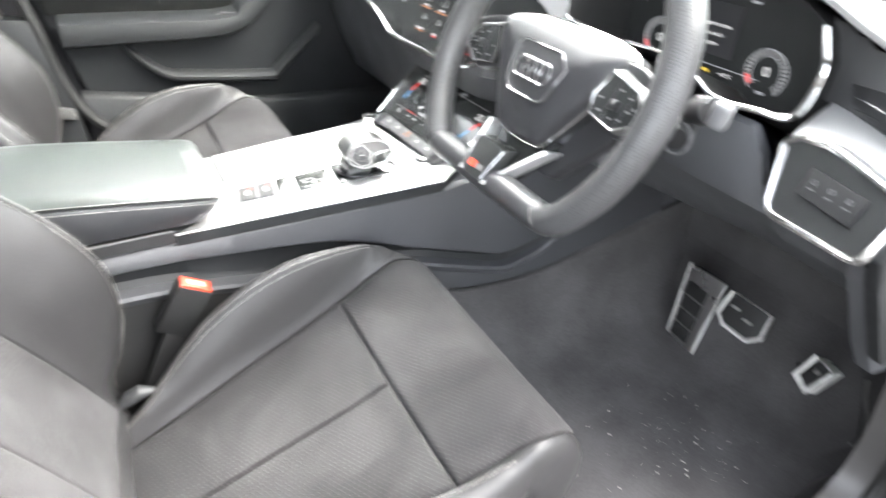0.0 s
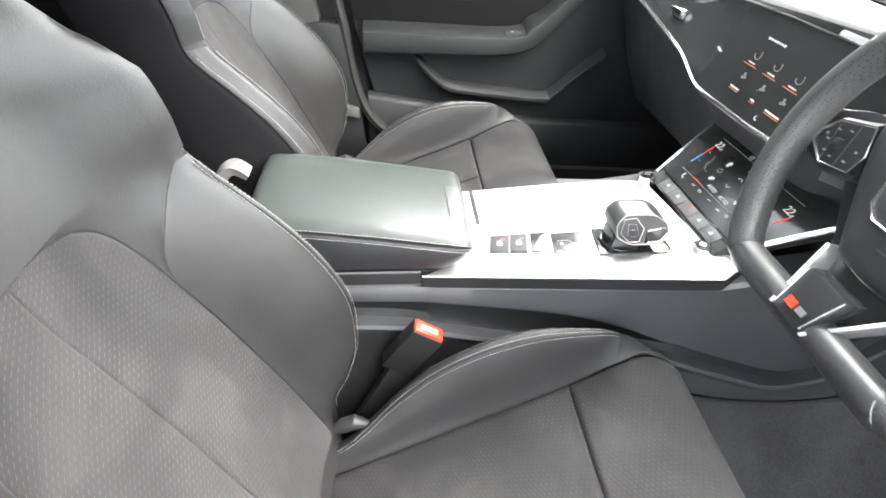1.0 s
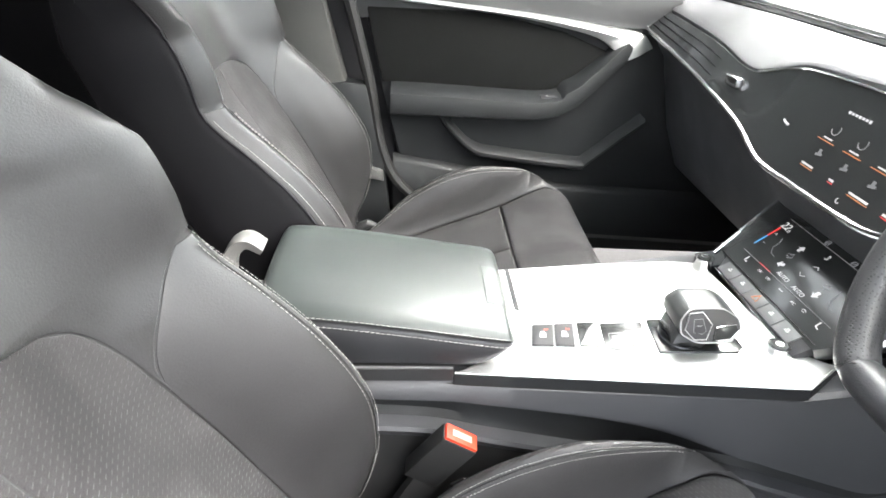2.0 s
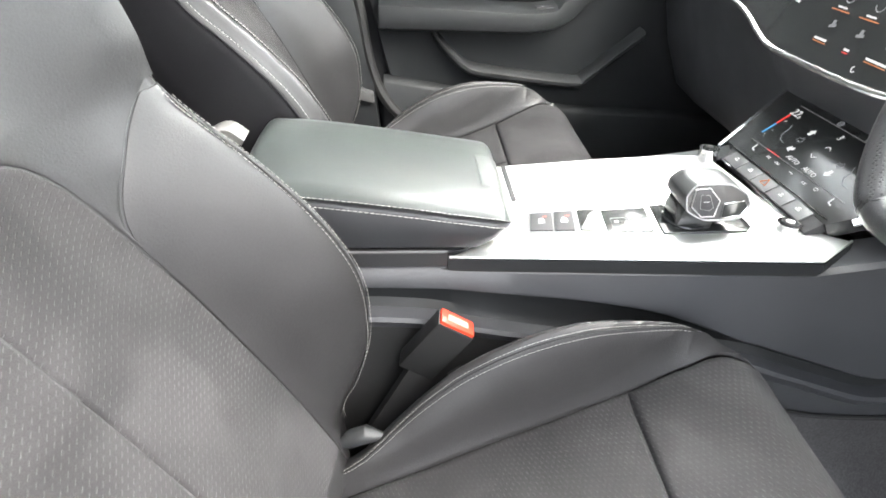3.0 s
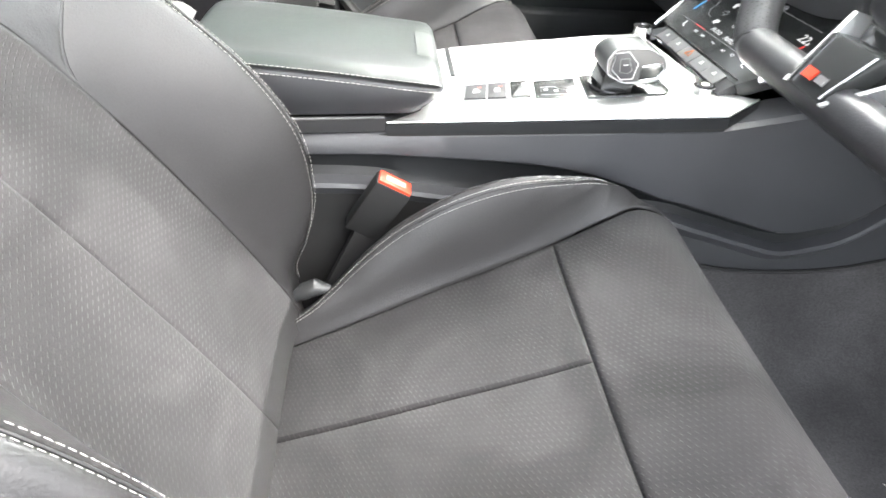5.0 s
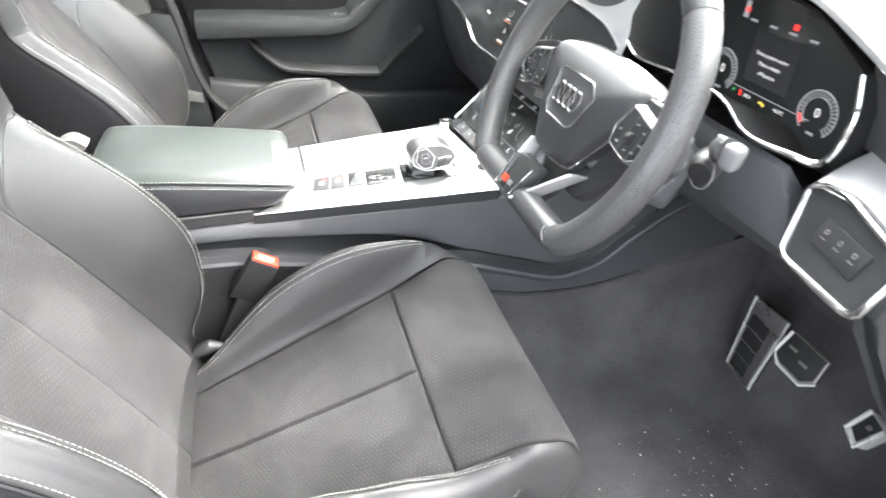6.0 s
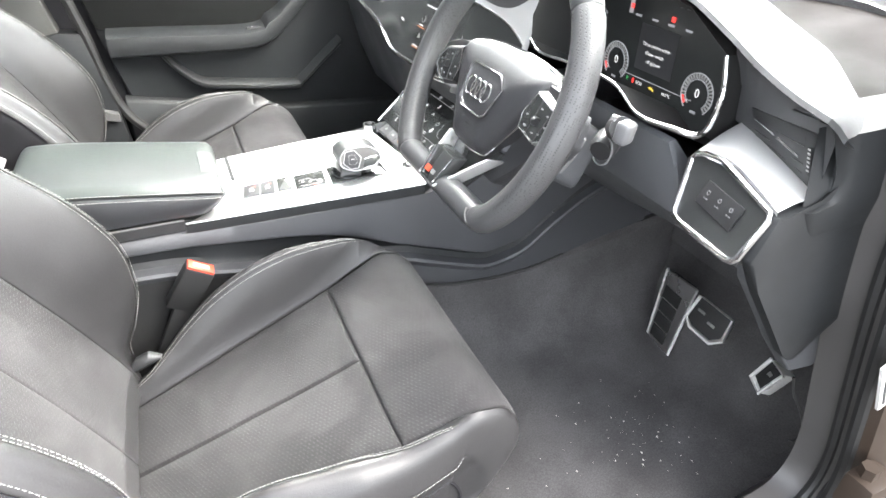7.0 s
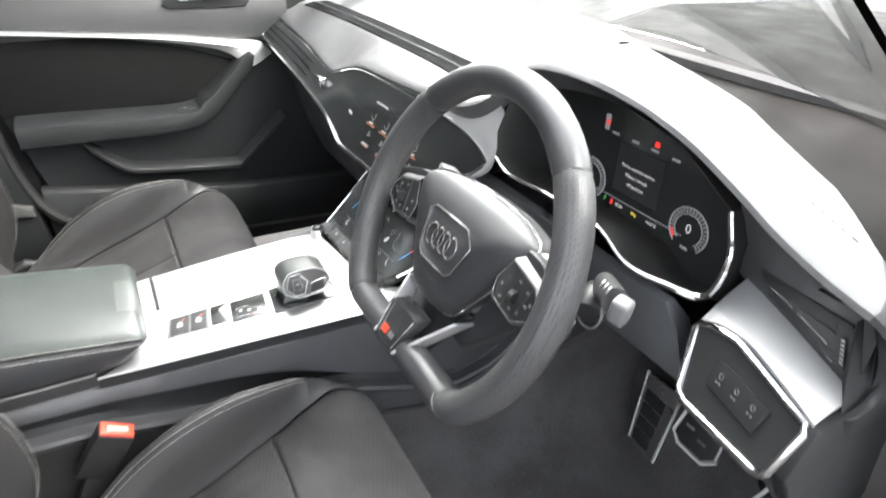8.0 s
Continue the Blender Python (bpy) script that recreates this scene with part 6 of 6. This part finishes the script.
for i in range(4):
    part("rubber_slot", prism([fr @ Vector((x, -0.070 + 0.034 * i + y, 0.0055)) for x, y in ((-0.029, 0), (0.012 + 0.002 * i, -0.003), (0.013 + 0.002 * i, 0.027), (-0.029, 0.0305))], fr.to_3x3() @ Vector((0, 0, 0.002)), 0.0015), RUBBER, foot, "black rubber slot")
for x0, x1 in ((0.030, 0.044), (-0.037, -0.039)):
    part("edge_line", tube([fr @ Vector((x0, -0.097, 0.004)), fr @ Vector((x1, 0.096, 0.004))], 0.0034, 8), PEDALSTEEL, foot)
part("bracket", prism([fr @ Vector(p) for p in ((-0.03, -0.09, -0.012), (0.026, -0.09, -0.012), (0.038, 0.09, -0.012), (-0.03, 0.09, -0.012))], fr.to_3x3() @ Vector((0, 0, 0.013))), RUBBER, foot, smooth=False)
brake = thing("brake_pedal", "brushed steel brake pedal with black rubber studs", "brake pedal")
br = facing((0.93, -0.453, 0.186), (-0.05, -1, 0.02), (0.42, 0.0, 1)) @ Matrix.Scale(0.9, 4)
part("pad", prism([br @ Vector(p) for p in ((-0.050, -0.018, 0), (-0.03, -0.034, 0), (0.03, -0.034, 0), (0.052, -0.012, 0), (0.046, 0.036, 0), (-0.044, 0.036, 0))], br.to_3x3() @ Vector((0, 0, 0.010)), 0.003), STEEL, brake)
part("rubber", prism([br @ Vector(p) for p in ((-0.045, -0.018, 0.0095), (-0.027, -0.028, 0.0095), (0.027, -0.028, 0.0095), (0.046, -0.010, 0.0095), (0.043, 0.034, 0.0095), (-0.041, 0.034, 0.0095))], br.to_3x3() @ Vector((0, 0, 0.002)), 0.001), RUBBER, brake, "black rubber face")
for x, y in ((-0.022, 0.010), (0.012, 0.000)):
    part("stud", prism([br @ Vector((x + p, y + q, 0.011)) for p, q in ((-0.010, -0.003), (0.010, -0.003), (0.010, 0.003), (-0.010, 0.003))], br.to_3x3() @ Vector((0, 0, 0.002)), 0.0008), STEEL, brake)
part("edge_line", tube([br @ Vector(p) for p in ((-0.048, 0.034, 0.0085), (-0.051, -0.018, 0.0085), (-0.03, -0.035, 0.0085), (0.03, -0.035, 0.0085), (0.053, -0.012, 0.0085))], 0.0028, 8), PEDALSTEEL, brake)
part("arm", tube([br @ Vector((0, 0.02, -0.004)), (1.0, -0.425, 0.12), (1.06, -0.39, 0.09)], 0.007, 8), RUBBER, brake)
gas = thing("accelerator_pedal", "small brushed steel accelerator pedal with rubber insert", "accelerator pedal")
ac = facing((0.937, -0.592, 0.168), (-0.25, -1, 0.05), (0.35, -0.15, 1)) @ Matrix.Scale(0.8, 4)
into = ac.to_3x3()
block = prism([ac @ Vector(p) for p in ((-0.030, -0.030, -0.030), (0.012, -0.044, -0.030), (0.026, 0.030, -0.030), (-0.020, 0.036, -0.030))], into @ Vector((0, 0, 0.040)), 0.005)
part("pad", block, PEDALSTEEL, gas)
part("rubber", prism([ac @ Vector(p) for p in ((-0.020, -0.018, 0.0095), (0.010, -0.030, 0.0095), (0.022, 0.028, 0.0095), (-0.014, 0.033, 0.0095))], into @ Vector((0, 0, 0.002)), 0.001), RUBBER, gas, "black rubber insert")
part("stud", prism([ac @ Vector(p) for p in ((-0.002, 0.006, 0.0112), (0.008, 0.003, 0.0112), (0.010, 0.013, 0.0112), (0.000, 0.016, 0.0112))], into @ Vector((0, 0, 0.002))), STEEL, gas, smooth=False)
part("edge_line", tube([ac @ Vector(p) for p in ((-0.021, 0.036, 0.009), (-0.029, -0.028, 0.009), (0.012, -0.042, 0.009), (0.027, 0.028, 0.009))], 0.0030, 8), PEDALSTEEL, gas)
part("arm", tube([ac @ Vector((0, 0.03, -0.015)), (0.99, -0.56, 0.12), (1.05, -0.52, 0.08)], 0.006, 8), RUBBER, gas)
tagged(part("bonnet_cable", tube(spline([(0.80, -0.695, 0.315), (0.812, -0.70, 0.28), (0.845, -0.702, 0.235), (0.866, -0.703, 0.20), (0.880, -0.703, 0.168), (0.868, -0.702, 0.158), (0.853, -0.70, 0.166)], 30), 0.0022, 6), RUBBER), "thin black cable hanging in the footwell", "cable")

# crumbs on the carpet
rng = np.random.default_rng(4)
verts, faces = [], []
for _ in range(120):
    x, y = (rng.uniform(0.42, 0.9), rng.uniform(-0.66, -0.3)) if rng.uniform() < 0.5 else (rng.normal(0.74, 0.05), rng.normal(-0.53, 0.045))
    r = 0.0005 + 0.0015 * rng.uniform(0, 1) ** 3
    z = 0.0155 + 0.004 * noise.noise((x * 6, y * 6, 0))
    a, k = rng.uniform(0, 3.1), len(verts)
    dx, dy = 1.6 * r * math.cos(a), 1.6 * r * math.sin(a)
    verts += [(x - dx, y - dy, z), (x + dy * 0.5, y - dx * 0.5, z), (x + dx, y + dy, z), (x - dy * 0.5, y + dx * 0.5, z), (x, y, z + r)]
    faces += [(k, k + 1, k + 4), (k + 1, k + 2, k + 4), (k + 2, k + 3, k + 4), (k + 3, k, k + 4)]
me = bpy.data.meshes.new("crumbs")
me.from_pydata(verts, [], faces)
me.materials.append(CRUMB)
tagged(new("crumbs", me), "pale crumbs and grit scattered on the carpet", "crumbs", kind="stuff")
